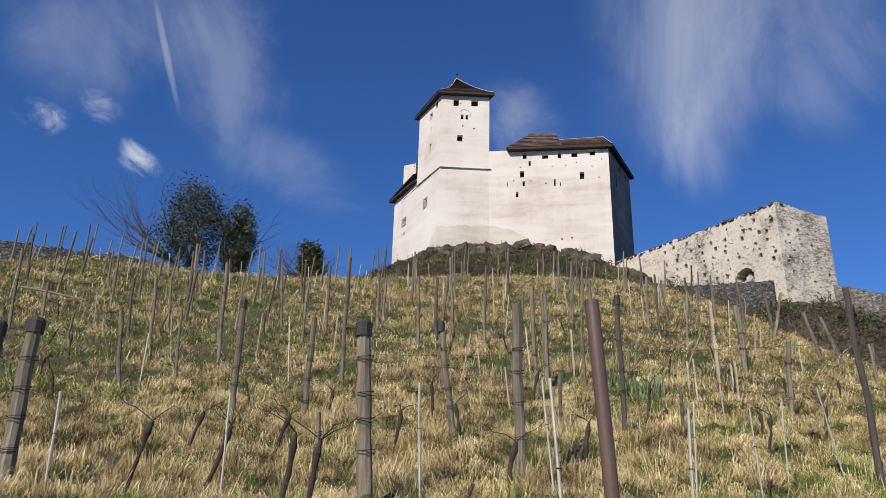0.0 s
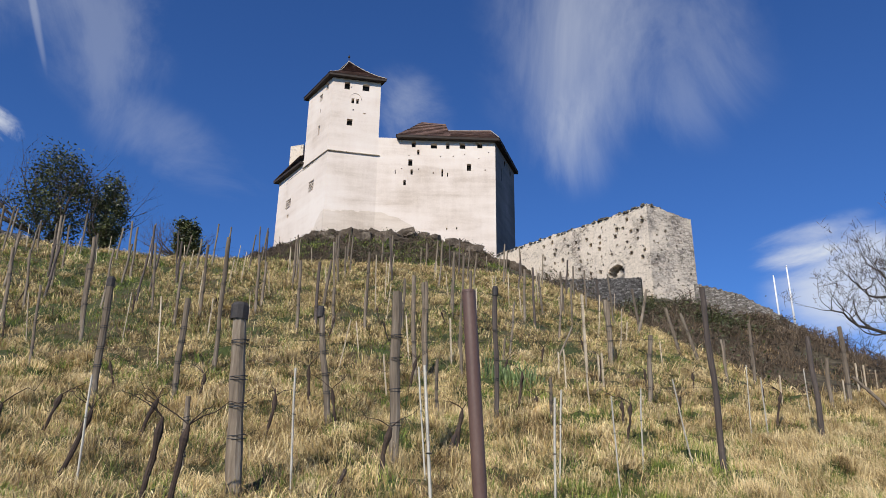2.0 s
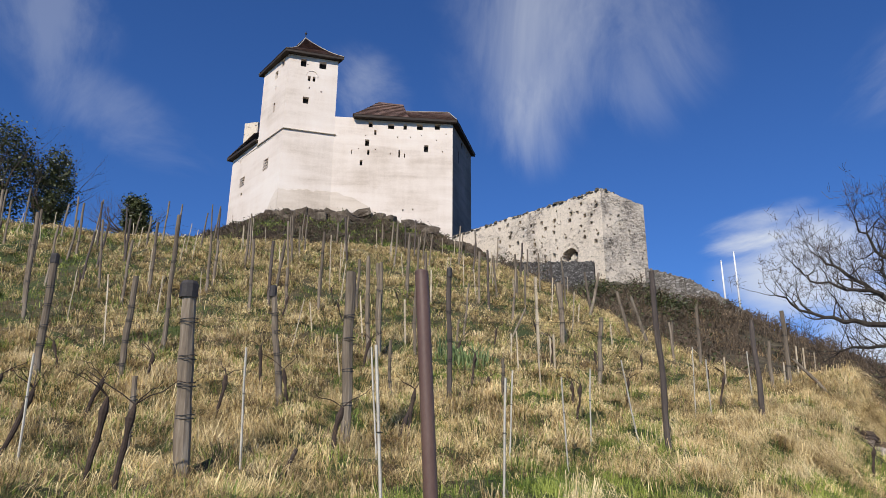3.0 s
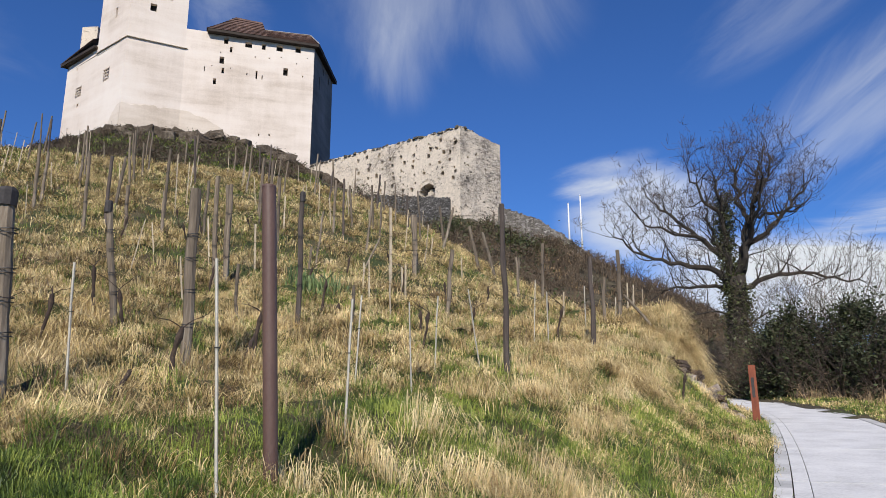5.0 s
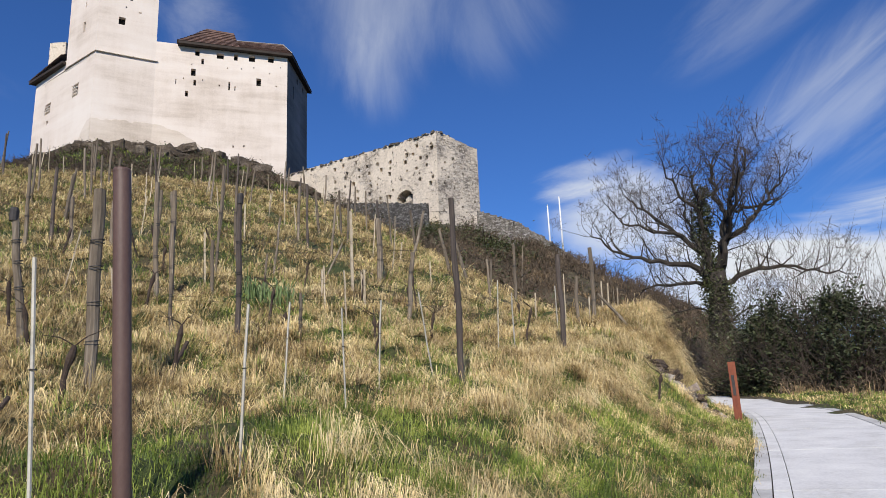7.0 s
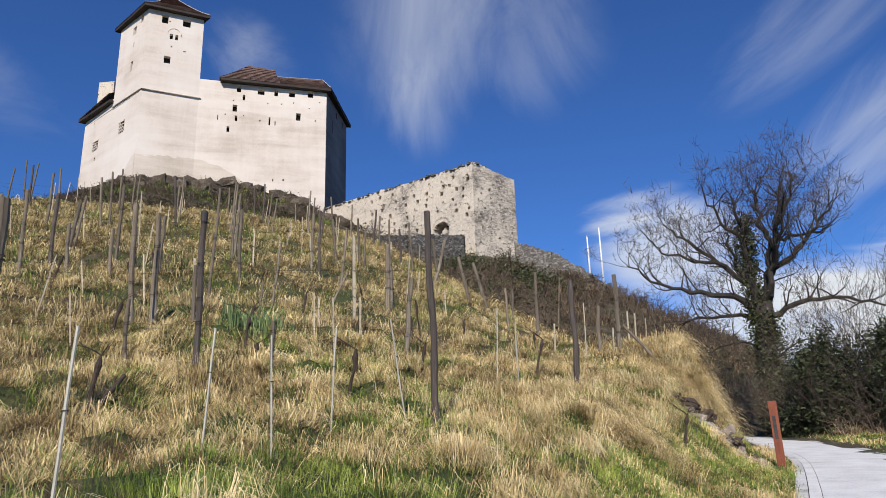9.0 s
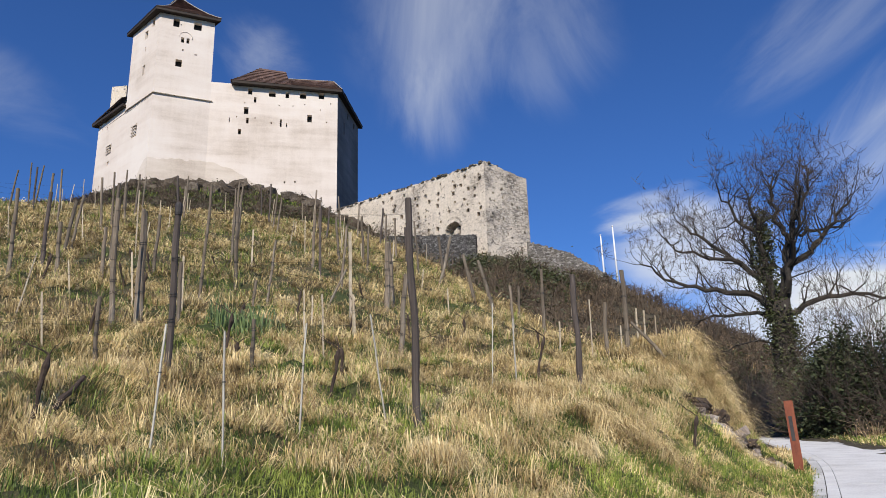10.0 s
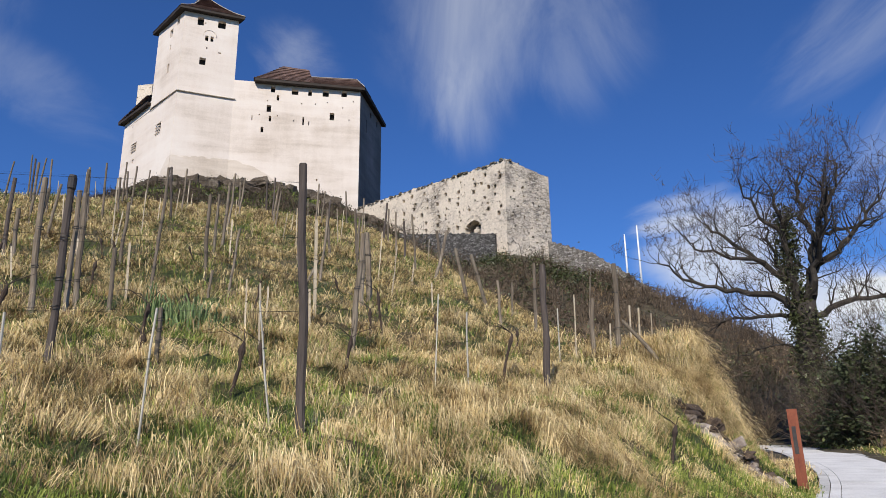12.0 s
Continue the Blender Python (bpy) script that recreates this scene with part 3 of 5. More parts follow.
def build_castle():
    wall = (PLASTER, VOID)
    # the tower above the ledge
    front = [(1.95, 2.85, 66.9, 68.3), (4.95, 6.1, 67.0, 68.3), (3.24, 3.68, 64.4, 65.3), (4.02, 4.44, 64.4, 65.3), (2.7, 3.6, 60.2, 61.4),
             (5.3, 5.7, 62.6, 62.8), (3.5, 3.7, 63.0, 63.3), (3.0, 3.2, 67.3, 67.5)]
    tower = castle_part("tower_wall", holed_wall(FRONT_A, FRONT_B, 55.3, 69.2, front), wall, "cream rendered square tower")
    side = [(8.74 - 4.6, 8.74 - 3.6, 66.0, 67.4), (6.3, 7.1, 67.3, 68.7), (4.4, 5.0, 59.7, 61.4), (4.6, 4.9, 63.8, 64.6)]
    castle_part("tower_side_wall", holed_wall(TOWER_D, FRONT_A, 55.0, 69.2, side), wall)
    castle_part("tower_back_wall", holed_wall(FRONT_B, TOWER_C, 55.0, 69.2, []), wall)
    castle_part("tower_rear_wall", holed_wall(TOWER_C, TOWER_D, 55.0, 69.2, []), wall)
    # twin window's blind arch
    arch = Soup()
    cx = FRONT_A[0] + 3.85
    arch.tube([(cx + 0.95 * math.cos(k), 105.98 + 0.19, 65.35 + 0.95 * math.sin(k)) for k in np.linspace(-0.1, math.pi + 0.1, 13)], [0.07] * 13, 6)
    castle_part("blind_arch", arch, PLASTER, "shallow moulded arch over the twin window", tower)
    # tower roof
    out = 0.75
    ring = [(-2.5, 105.1), (6.95, 105.6), (2.3, 115.3), (-6.9, 114.4)]
    under = Soup()
    eaves(under, ring, 68.85, out, 0.36)
    roof_body = castle_part("tower_soffit", under, TIMBER, "dark timber eaves")
    tiles = Soup()
    mid = [(-0.9 + 0.2, 107.7), (4.3, 107.9), (1.6, 112.7), (-3.6, 112.2)]
    apex = (0.5, 110.1, 74.9)
    for i in range(4):
        j = (i + 1) % 4
        roof_slope(tiles, (*ring[i], 69.25), (*ring[j], 69.25), (*mid[j], 71.4), (*mid[i], 71.4), 0.1, 9)
        roof_slope(tiles, (*mid[i], 71.4), (*mid[j], 71.4), apex, apex, 0.15, 16)
    castle_part("tower_roof", tiles, ROOF, "weathered brown tiled pyramid roof")
    for i in range(4):
        hip = Soup()
        line = [Vector((*ring[i], 69.3)).lerp(Vector((*mid[i], 71.45)), k / 6) - Vector((0, 0, 0.1 * math.sin(math.pi * k / 6) - 0.1)) for k in range(7)]
        line += [Vector((*mid[i], 71.45)).lerp(Vector(apex), k / 9) - Vector((0, 0, 0.15 * math.sin(math.pi * k / 9) - 0.1)) for k in range(1, 10)]
        hip.tube(line, [0.06 + 0.03 * (k % 2) for k in range(len(line))], 6)
        castle_part("hip_ridge", hip, MORTAR, "pale mortared hip tiles")
    tip = Soup()
    tip.tube([(0.5, 110.1, 74.7), (0.5, 110.1, 76.3)], [0.09, 0.05], 6)
    tip.tube([(0.5, 110.1, 75.6), (0.5, 110.1, 75.75), (0.5, 110.1, 75.95), (0.5, 110.1, 76.05)], [0.03, 0.2, 0.2, 0.03], 8)
    castle_part("finial", tip, TIMBER, "dark metal finial")
    # the ring wall below
    castle_part("front_wall", holed_wall(FRONT_A, FRONT_B, 33, 55.3, []), wall)
    ledge = Soup()
    ledge.box(((FRONT_A[0] + FRONT_B[0]) / 2 + 0.1, 106.1, 55.3), (8.4, 0.34, 0.09), math.atan2(0.4, 8.0))
    castle_part("ledge", ledge, RUBBLE_SIDE, "grey stone drip ledge")
    ledge = Soup()
    ledge.box((-3.95, 109.8, 55.3), (8.6, 0.34, 0.09), math.atan2(7.6, -4.0))
    castle_part("ledge", ledge, RUBBLE_SIDE)
    wing = [(5.47, 6.1, 57.0, 58.0), (8.6, 9.6, 56.9, 57.8), (11.1, 11.65, 56.9, 57.9), (13.3, 14.25, 57.0, 58.0), (16.2, 17.05, 57.2, 58.2),
            (6.4, 6.75, 55.7, 56.6), (5.0, 5.65, 53.65, 54.8), (5.4, 5.75, 52.1, 53.0), (4.3, 4.7, 50.2, 51.1), (10.4, 10.65, 51.9, 53.2), (14.5, 15.2, 53.05, 54.3),
            (2.87, 3.0, 52.05, 52.85), (11.25, 11.45, 42.7, 43.05), (12.8, 13.0, 42.9, 43.2), (9.0, 9.2, 52.35, 52.6), (11.3, 11.45, 51.9, 52.6), (17.4, 17.55, 53.15, 53.4),
            (6.6, 6.75, 53.0, 53.2), (3.9, 4.05, 53.0, 53.2), (12.2, 12.35, 55.5, 55.7), (10.1, 10.25, 55.4, 55.6), (14.0, 14.15, 55.9, 56.1), (16.4, 16.55, 55.2, 55.4), (5.0, 5.15, 55.4, 55.6), (18.0, 18.15, 56.4, 56.6)]
    castle_part("wing_wall", holed_wall(FRONT_B, FRONT_K, 33, 58.6, wing), wall, "cream rendered front wall with small openings")
    # the end wall faces away from the sun; its dark colour adds shade
    castle_part("end_wall", holed_wall(FRONT_K, RIGHT_BACK, 33, 58.6, [(3.4, 3.9, 53.0, 55.2), (9.0, 9.7, 56.6, 57.6), (5.4, 6.1, 56.6, 57.6)]), (RENDER_SHADE, VOID), "rendered end wall, coloured dark for its shade")
    castle_part("rear_wall", holed_wall(RIGHT_BACK, (5, 124), 33, 58.6, []), wall)
    castle_part("rear_wall", holed_wall((5, 124), LEFT_END, 33, 56.8, []), wall)
    left = [(12.5, 14.0, 49.9, 51.9), (4.0, 5.6, 49.7, 51.4), (3.2, 3.5, 54.5, 55.0), (4.6, 5.2, 47.9, 48.5), (2.2, 2.5, 44.5, 45.2)]
    castle_part("side_wall", holed_wall(LEFT_END, FRONT_A, 33, 55.2, left), wall)
    castle_part("side_wall", holed_wall(LEFT_END, TOWER_D, 55.2, 56.8, []), wall)
    # barred shutters of the side windows
    for u0, u1, z0, z1 in left[:2]:
        grille = Soup()
        for k in range(4):
            z = z0 + (z1 - z0) * (k + 0.5) / 4
            d = Vector((FRONT_A[0] - LEFT_END[0], FRONT_A[1] - LEFT_END[1], 0)).normalized()
            p, q = Vector((*LEFT_END, z)) + d * u0, Vector((*LEFT_END, z)) + d * u1
            grille.tube([p - Vector((0.12, 0.06, 0)), q - Vector((0.12, 0.06, 0))], [0.09, 0.09], 5)
        castle_part("window_grille", grille, PLASTER, "pale slatted window grille")
    # an older, darker coat of render is left low on the wall
    def coat(a, b, u0, u1, low_top, high_top, seed):
        soup = Soup()
        a, b = Vector((*a, 0)), Vector((*b, 0))
        way = (b - a).normalized()
        out = Vector((way.y, -way.x, 0)) * 0.035
        n = 24
        tops = [low_top + (high_top - low_top) * smooth(0, 1, i / n) + 0.5 * noise.noise((i * 0.35, seed, 0)) * min(1.0, min(i, n - i) / 3) for i in range(n + 1)]
        line = [a + way * (u0 + (u1 - u0) * i / n) + out for i in range(n + 1)]
        for i in range(n):
            p, q = line[i], line[i + 1]
            soup.face([(p.x, p.y, 32.0), (q.x, q.y, 32.0), (q.x, q.y, tops[i + 1]), (p.x, p.y, tops[i])])
            soup.face([(p.x, p.y, tops[i]), (q.x, q.y, tops[i + 1]), (q.x - out.x, q.y - out.y, tops[i + 1] + 0.03), (p.x - out.x, p.y - out.y, tops[i] + 0.03)])
        castle_part("old_render", soup, PLASTER_OLD, "older grey-brown coat of render low on the wall")

    coat(LEFT_END, FRONT_A, 9.5, 18.3, 37.0, 45.0, 2.0)
    coat(FRONT_A, FRONT_B, -0.03, 8.01, 45.0, 45.4, 3.0)
    coat(FRONT_B, FRONT_K, 0.0, 12.5, 45.4, 40.6, 4.0)
    # roofs of the right wing: one hipped, one lower along the end wall
    eave = Soup()
    ring = [(9.0, 105.0), (25.6, 103.1), (31.9, 114.9), (10.0, 118.0)]
    eaves(eave, ring, 58.3, 0.6, 0.38)
    castle_part("wing_soffit", eave, TIMBER, "dark timber eaves")
    tiles = Soup()
    roof_slope(tiles, (8.9, 105.0, 58.68), (17.8, 104.0, 58.68), (17.5, 108.1, 63.1), (13.3, 108.7, 63.4), 0.15, 9)
    roof_slope(tiles, (17.8, 104.0, 58.68), (25.6, 103.1, 58.68), (24.9, 106.3, 61.6), (17.5, 107.0, 61.2), 0.15, 8)
    roof_slope(tiles, (25.6, 103.1, 58.68), (31.9, 114.9, 58.68), (28.0, 113.0, 61.4), (24.9, 106.3, 61.6), 0.1, 9)
    # the taller roof's gable towards the lower one
    tiles.face([(17.8, 104.2, 58.7), (17.5, 107.0, 61.2), (17.5, 108.1, 63.1)])
    roof_slope(tiles, (10.0, 118.0, 58.68), (8.9, 105.0, 58.68), (13.3, 108.7, 63.4), (13.5, 112.5, 63.2), 0.1, 9)
    roof_slope(tiles, (31.9, 114.9, 58.68), (10.0, 118.0, 58.68), (13.5, 112.5, 63.2), (28.0, 113.0, 61.4), 0.1, 9)
    roof_slope(tiles, (17.5, 108.1, 63.1), (13.3, 108.7, 63.4), (13.5, 112.5, 63.2), (17.6, 112.3, 63.0), 0.0, 3)
    roof_slope(tiles, (17.5, 107.0, 61.2), (24.9, 106.3, 61.6), (28.0, 113.0, 61.4), (17.6, 112.3, 63.0), 0.0, 3)
    for a, b in (((25.6, 103.1, 58.75), (24.9, 106.3, 61.7)), ((24.9, 106.3, 61.7), (17.5, 107.0, 61.3))):
        hip = Soup()
        hip.tube([Vector(a).lerp(Vector(b), k / 8) + Vector((0, 0, 0.08)) for k in range(9)], [0.05 + 0.03 * (k % 2) for k in range(9)], 6)
        castle_part("hip_ridge", hip, MORTAR)
    castle_part("wing_roof", tiles, ROOF, "weathered brown tiled hipped roof")
    # lean-to roof and a stub of ruined wall on the far side of the tower
    tiles, eave = Soup(), Soup()
    roof_slope(tiles, (-11.4, 122.6, 56.5), (-6.6, 113.6, 57.6), (-3.2, 116.0, 60.4), (-7.2, 123.6, 60.0), 0.1, 8)
    castle_part("side_roof", tiles, ROOF, "brown tiled lean-to roof")
    eaves(eave, [(-11.4, 122.6), (-6.4, 113.2), (-3.0, 116.0), (-7.0, 123.6)], 56.1, 0.5, 0.4)
    castle_part("side_soffit", eave, TIMBER)
    stub = Soup()
    stub.box((-7.2, 119.5, 60.0), (2.6, 1.6, 4.4), -0.5)
    castle_part("ruined_stub", stub, RUBBLE_GATE, "bare rubble stub of wall")


build_castle()


# ---- the outer gate ruin ----
GATE_0, GATE_1, GATE_2 = (36.0, 74.0), (24.0, 99.0), (42.2, 75.3)
gate = thing("gate_ruin", "roofless rubble gate wall with patchy render and arched doorway", "ruin", at=(36, 76, 24))


def gate_part(name, soup, mats, label="", parent=None):
    ob = part(name, soup, mats, parent or gate, label)
    if parent is None:
        ob.matrix_parent_inverse = Matrix.Translation((-36, -76, -24))
    return ob


def ragged(base, seed, much=0.22):
    return lambda u: base(u) + much * noise.noise((u * 1.3, seed, 0.5)) + 0.5 * much * noise.noise((u * 4.1, seed, 2.5))


def build_gate():
    length = math.dist(GATE_0, GATE_1)
    crest = ragged(lambda u: 35.55 + 0.055 * u, 1.0)
    # arch outline, cut as a stack of narrow openings
    mid, half, spring = length - 5.25, 1.3, 28.6
    doors = []
    n = 12
    for i in range(n):
        u0, u1 = mid - half + 2 * half * i / n, mid - half + 2 * half * (i + 1) / n
        k = ((u0 + u1) / 2 - mid) / half
        doors.append((u0, u1, 26.9, spring + 1.25 * math.sqrt(max(0.0, 1 - k * k))))
    random.seed(5)
    putlogs = []
    for row in range(7):
        z = 29.4 + row * 0.95
        for i in range(9):
            u = length - 1.2 - i * 2.1 - random.uniform(-0.6, 0.6)
            if u < 1 or random.random() < 0.12 or (abs(u - mid) < 1.7 and z < 30.5):
                continue
            w = random.uniform(0.17, 0.42)
            zz = z + random.uniform(-0.2, 0.2)
            putlogs.append((u, u + w * 1.3, zz, zz + w * 1.5))
    face = holed_wall(GATE_1, GATE_0, 21, 36.5, doors + putlogs, 1.5, lambda u: crest(length - u))
    wall = gate_part("gate_wall", face, (RUBBLE_GATE, VOID), "pale patchy render over rubble")
    d = Vector((GATE_0[0] - GATE_1[0], GATE_0[1] - GATE_1[1], 0)).normalized()
    # pale fill added for the lit lower part; the black back shows above it
    lit_fill = Soup()
    random.seed(15)
    for i in range(9):
        u = mid - half + 2 * half * (i + 0.5) / 9
        p = Vector((*GATE_1, 0)) + d * u + Vector((-d.y, d.x, 0)) * random.uniform(0.75, 0.9)
        top = spring + 0.35 - 0.9 * abs(i - 5.0) / 5 + random.uniform(-0.15, 0.15)
        lit_fill.box((p.x, p.y, (26.8 + top) / 2), (2 * half / 9 + 0.02, 0.4, top - 26.8), math.atan2(d.y, d.x), 0, 0.9)
    gate_part("doorway_lit_fill", lit_fill, RUBBLE_SIDE, "pale stone fill added for the doorway's lit lower part", wall)
    side_length = math.dist(GATE_0, GATE_2)
    side_crest = ragged(lambda u: 35.7 - 0.17 * u, 3.0)
    random.seed(6)
    holes = []
    for i in range(20):
        u, z = random.uniform(0.6, side_length - 0.8), random.uniform(26.5, 34)
        holes.append((u, u + random.uniform(0.15, 0.28), z, z + random.uniform(0.2, 0.34)))
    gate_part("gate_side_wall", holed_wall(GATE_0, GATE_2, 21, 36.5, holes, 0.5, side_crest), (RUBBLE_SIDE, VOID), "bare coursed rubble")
    # thickness of the walls: inner faces and broken crests
    gate_part("gate_wall_back", holed_wall((37.7, 75.4), (25.8, 100.2), 21, 36.5, [], 0.3, lambda u: crest(u)), (RUBBLE_SIDE, VOID))
    gate_part("gate_side_back", holed_wall((41.6, 77.0), (37.7, 76.2), 21, 36.5, [], 0.3, lambda u: side_crest(side_length - u)), (RUBBLE_SIDE, VOID))
    gate_part("gate_end", holed_wall(GATE_2, (41.6, 77.0), 21, 34.7, [], 0.3), (RUBBLE_SIDE, VOID))
    top = Soup()
    steps = 60
    for i in range(steps):
        k0, k1 = i / steps, (i + 1) / steps
        f = [Vector((*GATE_0, 0)).lerp(Vector((*GATE_1, 0)), k) for k in (k0, k1)]
        g = [Vector((37.7, 75.4, 0)).lerp(Vector((25.8, 100.2, 0)), k) for k in (k0, k1)]
        z = [crest(k * length) - 0.06 for k in (k0, k1)]
        top.face([(f[0].x, f[0].y, z[0]), (f[1].x, f[1].y, z[1]), (g[1].x, g[1].y, z[1]), (g[0].x, g[0].y, z[0])])
    gate_part("wall_top", top, RUBBLE_SIDE)
    cap = Soup()
    random.seed(8)
    for i in range(260):
        k = i / 259
        x, y = GATE_0[0] + (GATE_1[0] - GATE_0[0]) * k, GATE_0[1] + (GATE_1[1] - GATE_0[1]) * k
        w = random.uniform(0.25, 0.55)
        cap.box((x + 0.2 + random.uniform(-0.35, 0.6), y + 0.15 + random.uniform(-0.1, 0.3), crest(k * length) - 0.02), (w, w, random.uniform(0.15, 0.36)), random.uniform(0, 3), 0, 0.6)
    for i in range(46):
        k = i / 45
        x, y = GATE_0[0] + (GATE_2[0] - GATE_0[0]) * k, GATE_0[1] + (GATE_2[1] - GATE_0[1]) * k
        w = random.uniform(0.25, 0.5)
        cap.box((x - 0.1 + random.uniform(-0.2, 0.2), y + 0.6 + random.uniform(-0.4, 0.4), side_crest(k * side_length) - 0.02), (w, w, random.uniform(0.15, 0.4)), random.uniform(0, 3), 0, 0.7)
    gate_part("wall_crest", cap, CREST, "broken stones along the wall top")
    ring = Soup()
    for i in range(13):
        a = math.pi * (i + 0.5) / 13
        p = Vector((*GATE_1, 0)) + d * (mid - 1.47 * math.cos(a)) + Vector((-d.y, d.x, 0)) * 0.1
        ring.box((p.x, p.y, spring + 1.42 * math.sin(a)), (0.30, 0.26, 0.24), math.atan2(d.y, d.x))
    gate_part("arch_stone", ring, RUBBLE_SIDE, "ring of wedge stones round the arch", wall)


build_gate()


def stone_wall(name, points, tops, foot, thick, mat, label, seed):
    """A rough wall along a broken line; loose stones crown it."""
    soup = Soup()
    random.seed(seed)
    pts = []
    for (a, za), (b, zb) in zip(zip(points, tops), zip(points[1:], tops[1:])):
        n = max(2, int(math.dist(a, b) / 0.7))
        pts += [((a[0] + (b[0] - a[0]) * i / n, a[1] + (b[1] - a[1]) * i / n), za + (zb - za) * i / n) for i in range(n)]
    pts.append((points[-1], tops[-1]))
    for (a, za), (b, zb) in zip(pts, pts[1:]):
        d = Vector((b[0] - a[0], b[1] - a[1], 0))
        side = Vector((-d.y, d.x, 0)).normalized() * thick / 2
        A, B = Vector((*a, 0)), Vector((*b, 0))
        za2, zb2 = za + 0.15 * noise.noise((a[0] * 1.1, a[1] * 1.1, seed)), zb + 0.15 * noise.noise((b[0] * 1.1, b[1] * 1.1, seed))
        up = Vector((0, 0, 1))
        lo = min(ground_height(*a), ground_height(*b)) - foot
        for s in (side, -side):
            soup.face([A + s + up * lo, B + s + up * lo, B + s + up * zb2, A + s + up * za2])
        soup.face([A + side + up * za2, B + side + up * zb2, B - side + up * zb2, A - side + up * za2])
        for _ in range(2):
            k, w = random.random(), random.uniform(0.18, 0.45)
            q = A.lerp(B, k) + side * random.uniform(-0.8, 0.8)
            soup.box((q.x, q.y, za2 + (zb2 - za2) * k + 0.04), (w, w * 0.8, w * 0.55), random.uniform(0, 3), 0, 0.75)
    return solo(name, soup, mat, label, "wall", "structure")


stone_wall("terrace_wall", [(34.2, 73.0), (25.2, 79.1), (14.5, 87.0)], [26.0, 27.0, 28.4], 1.5, 0.7, RUBBLE_DARK, "dark dry-stone terrace wall below the gate", 11)
stone_wall("outer_wall", [(41.8, 75.6), (45.0, 72.3), (47.5, 70.7), (50.0, 69.0), (51.5, 67.6)], [26.6, 24.7, 22.7, 20.2, 18.4], 1.5, 0.8, RUBBLE_MID, "sloping grey rubble wall running down from the gate", 12)
stone_wall("crest_wall", [(-36.0, 31.0), (-25.5, 38.3), (-19.8, 43.7), (-13.3, 47.2)], [15.7, 15.6, 16.5, 16.3], 0.8, 0.9, RUBBLE_MID, "tumbled dry-stone wall along the vineyard's top", 13)


def flagpole(x, y, z, height):
    pole = thing("flagpole", "slim white flagpole without a flag", "flagpole", "flagpoles", (x, y, z))
    soup = Soup()
    soup.tube([(0, 0, -0.5), (0, 0, height * 0.5), (0, 0, height)], [0.13, 0.11, 0.08], 8)
    part("shaft", soup, WHITE_POLE, pole, shade=True)
    tip = Soup()
    tip.tube([(0, 0, height), (0, 0, height + 0.08), (0, 0, height + 0.18)], [0.06, 0.12, 0.03], 8)
    part("finial", tip, WHITE_POLE, pole)


for fx, fy, fz, fh in ((50.6, 73.2, 21.0, 6.4), (51.3, 71.6, 20.5, 7.6)):
    flagpole(fx, fy, fz, fh)


# ---- vineyard: x, y, height, lean of the head in x and y, radius ----
POSTS_A = [
    (5.46, 9.48, 2.62, -0.11, -0.1, 0.042),
    (9.79, 13.29, 2.15, 0.06, 0.1, 0.055),
    (12.5, 16.48, 1.28, 0.03, -0.02, 0.05),
    (13.46, 17.01, 2.03, 0.03, -0.02, 0.06),
    (13.26, 20.81, 2.05, 0.03, -0.02, 0.05),
    (13.33, 22.52, 1.2, 0.03, -0.02, 0.04),
    (-6.65, 14.94, 1.75, -0.24, -0.11, 0.045),
    (-3.69, 12.74, 2.15, -0.03, -0.01, 0.06),
    (-2.36, 12.28, 1.88, 0.04, 0.01, 0.05),
    (-1.39, 8.21, 0.86, -0.01, -0.0, 0.03),
    (0.15, 11.03, 1.89, -0.26, 0.0, 0.05),
    (0.92, 9.11, 2.19, -0.03, 0.0, 0.065),
    (8.11, 19.67, 1.9, 0.02, -0.01, 0.07),
    (2.28, 16.36, 2.25, -0.01, 0.0, 0.045),
    (6.93, 14.86, 1.55, 0.13, -0.06, 0.05),
]
POSTS_B = [
    (-2.32, 16.03, 3.06, -0.01, -0.0, 0.05),
    (-8.89, 21.38, 2.19, -0.12, -0.05, 0.05),
    (-5.83, 15.65, 1.77, -0.09, -0.03, 0.03),
    (-10.32, 28.24, 2.89, -0.13, -0.05, 0.05),
    (-14.12, 22.79, 2.69, -0.12, -0.07, 0.05),
    (-14.33, 24.92, 1.29, -0.06, -0.04, 0.05),
    (-16.68, 29.66, 2.9, 0.2, 0.11, 0.05),
    (-6.11, 19.25, 2.79, -0.11, -0.04, 0.05),
    (-4.14, 24.1, 2.43, -0.02, -0.0, 0.05),
    (-8.72, 32.45, 2.38, -0.03, -0.01, 0.05),
    (-0.9, 21.69, 2.25, -0.03, -0.0, 0.05),
    (1.2, 23.27, 2.54, 0.04, -0.0, 0.045),
    (-13.47, 27.96, 2.32, -0.03, -0.02, 0.05),
    (-13.2, 29.81, 2.96, -0.08, -0.03, 0.05),
    (-5.76, 24.59, 2.36, -0.2, -0.05, 0.04),
]
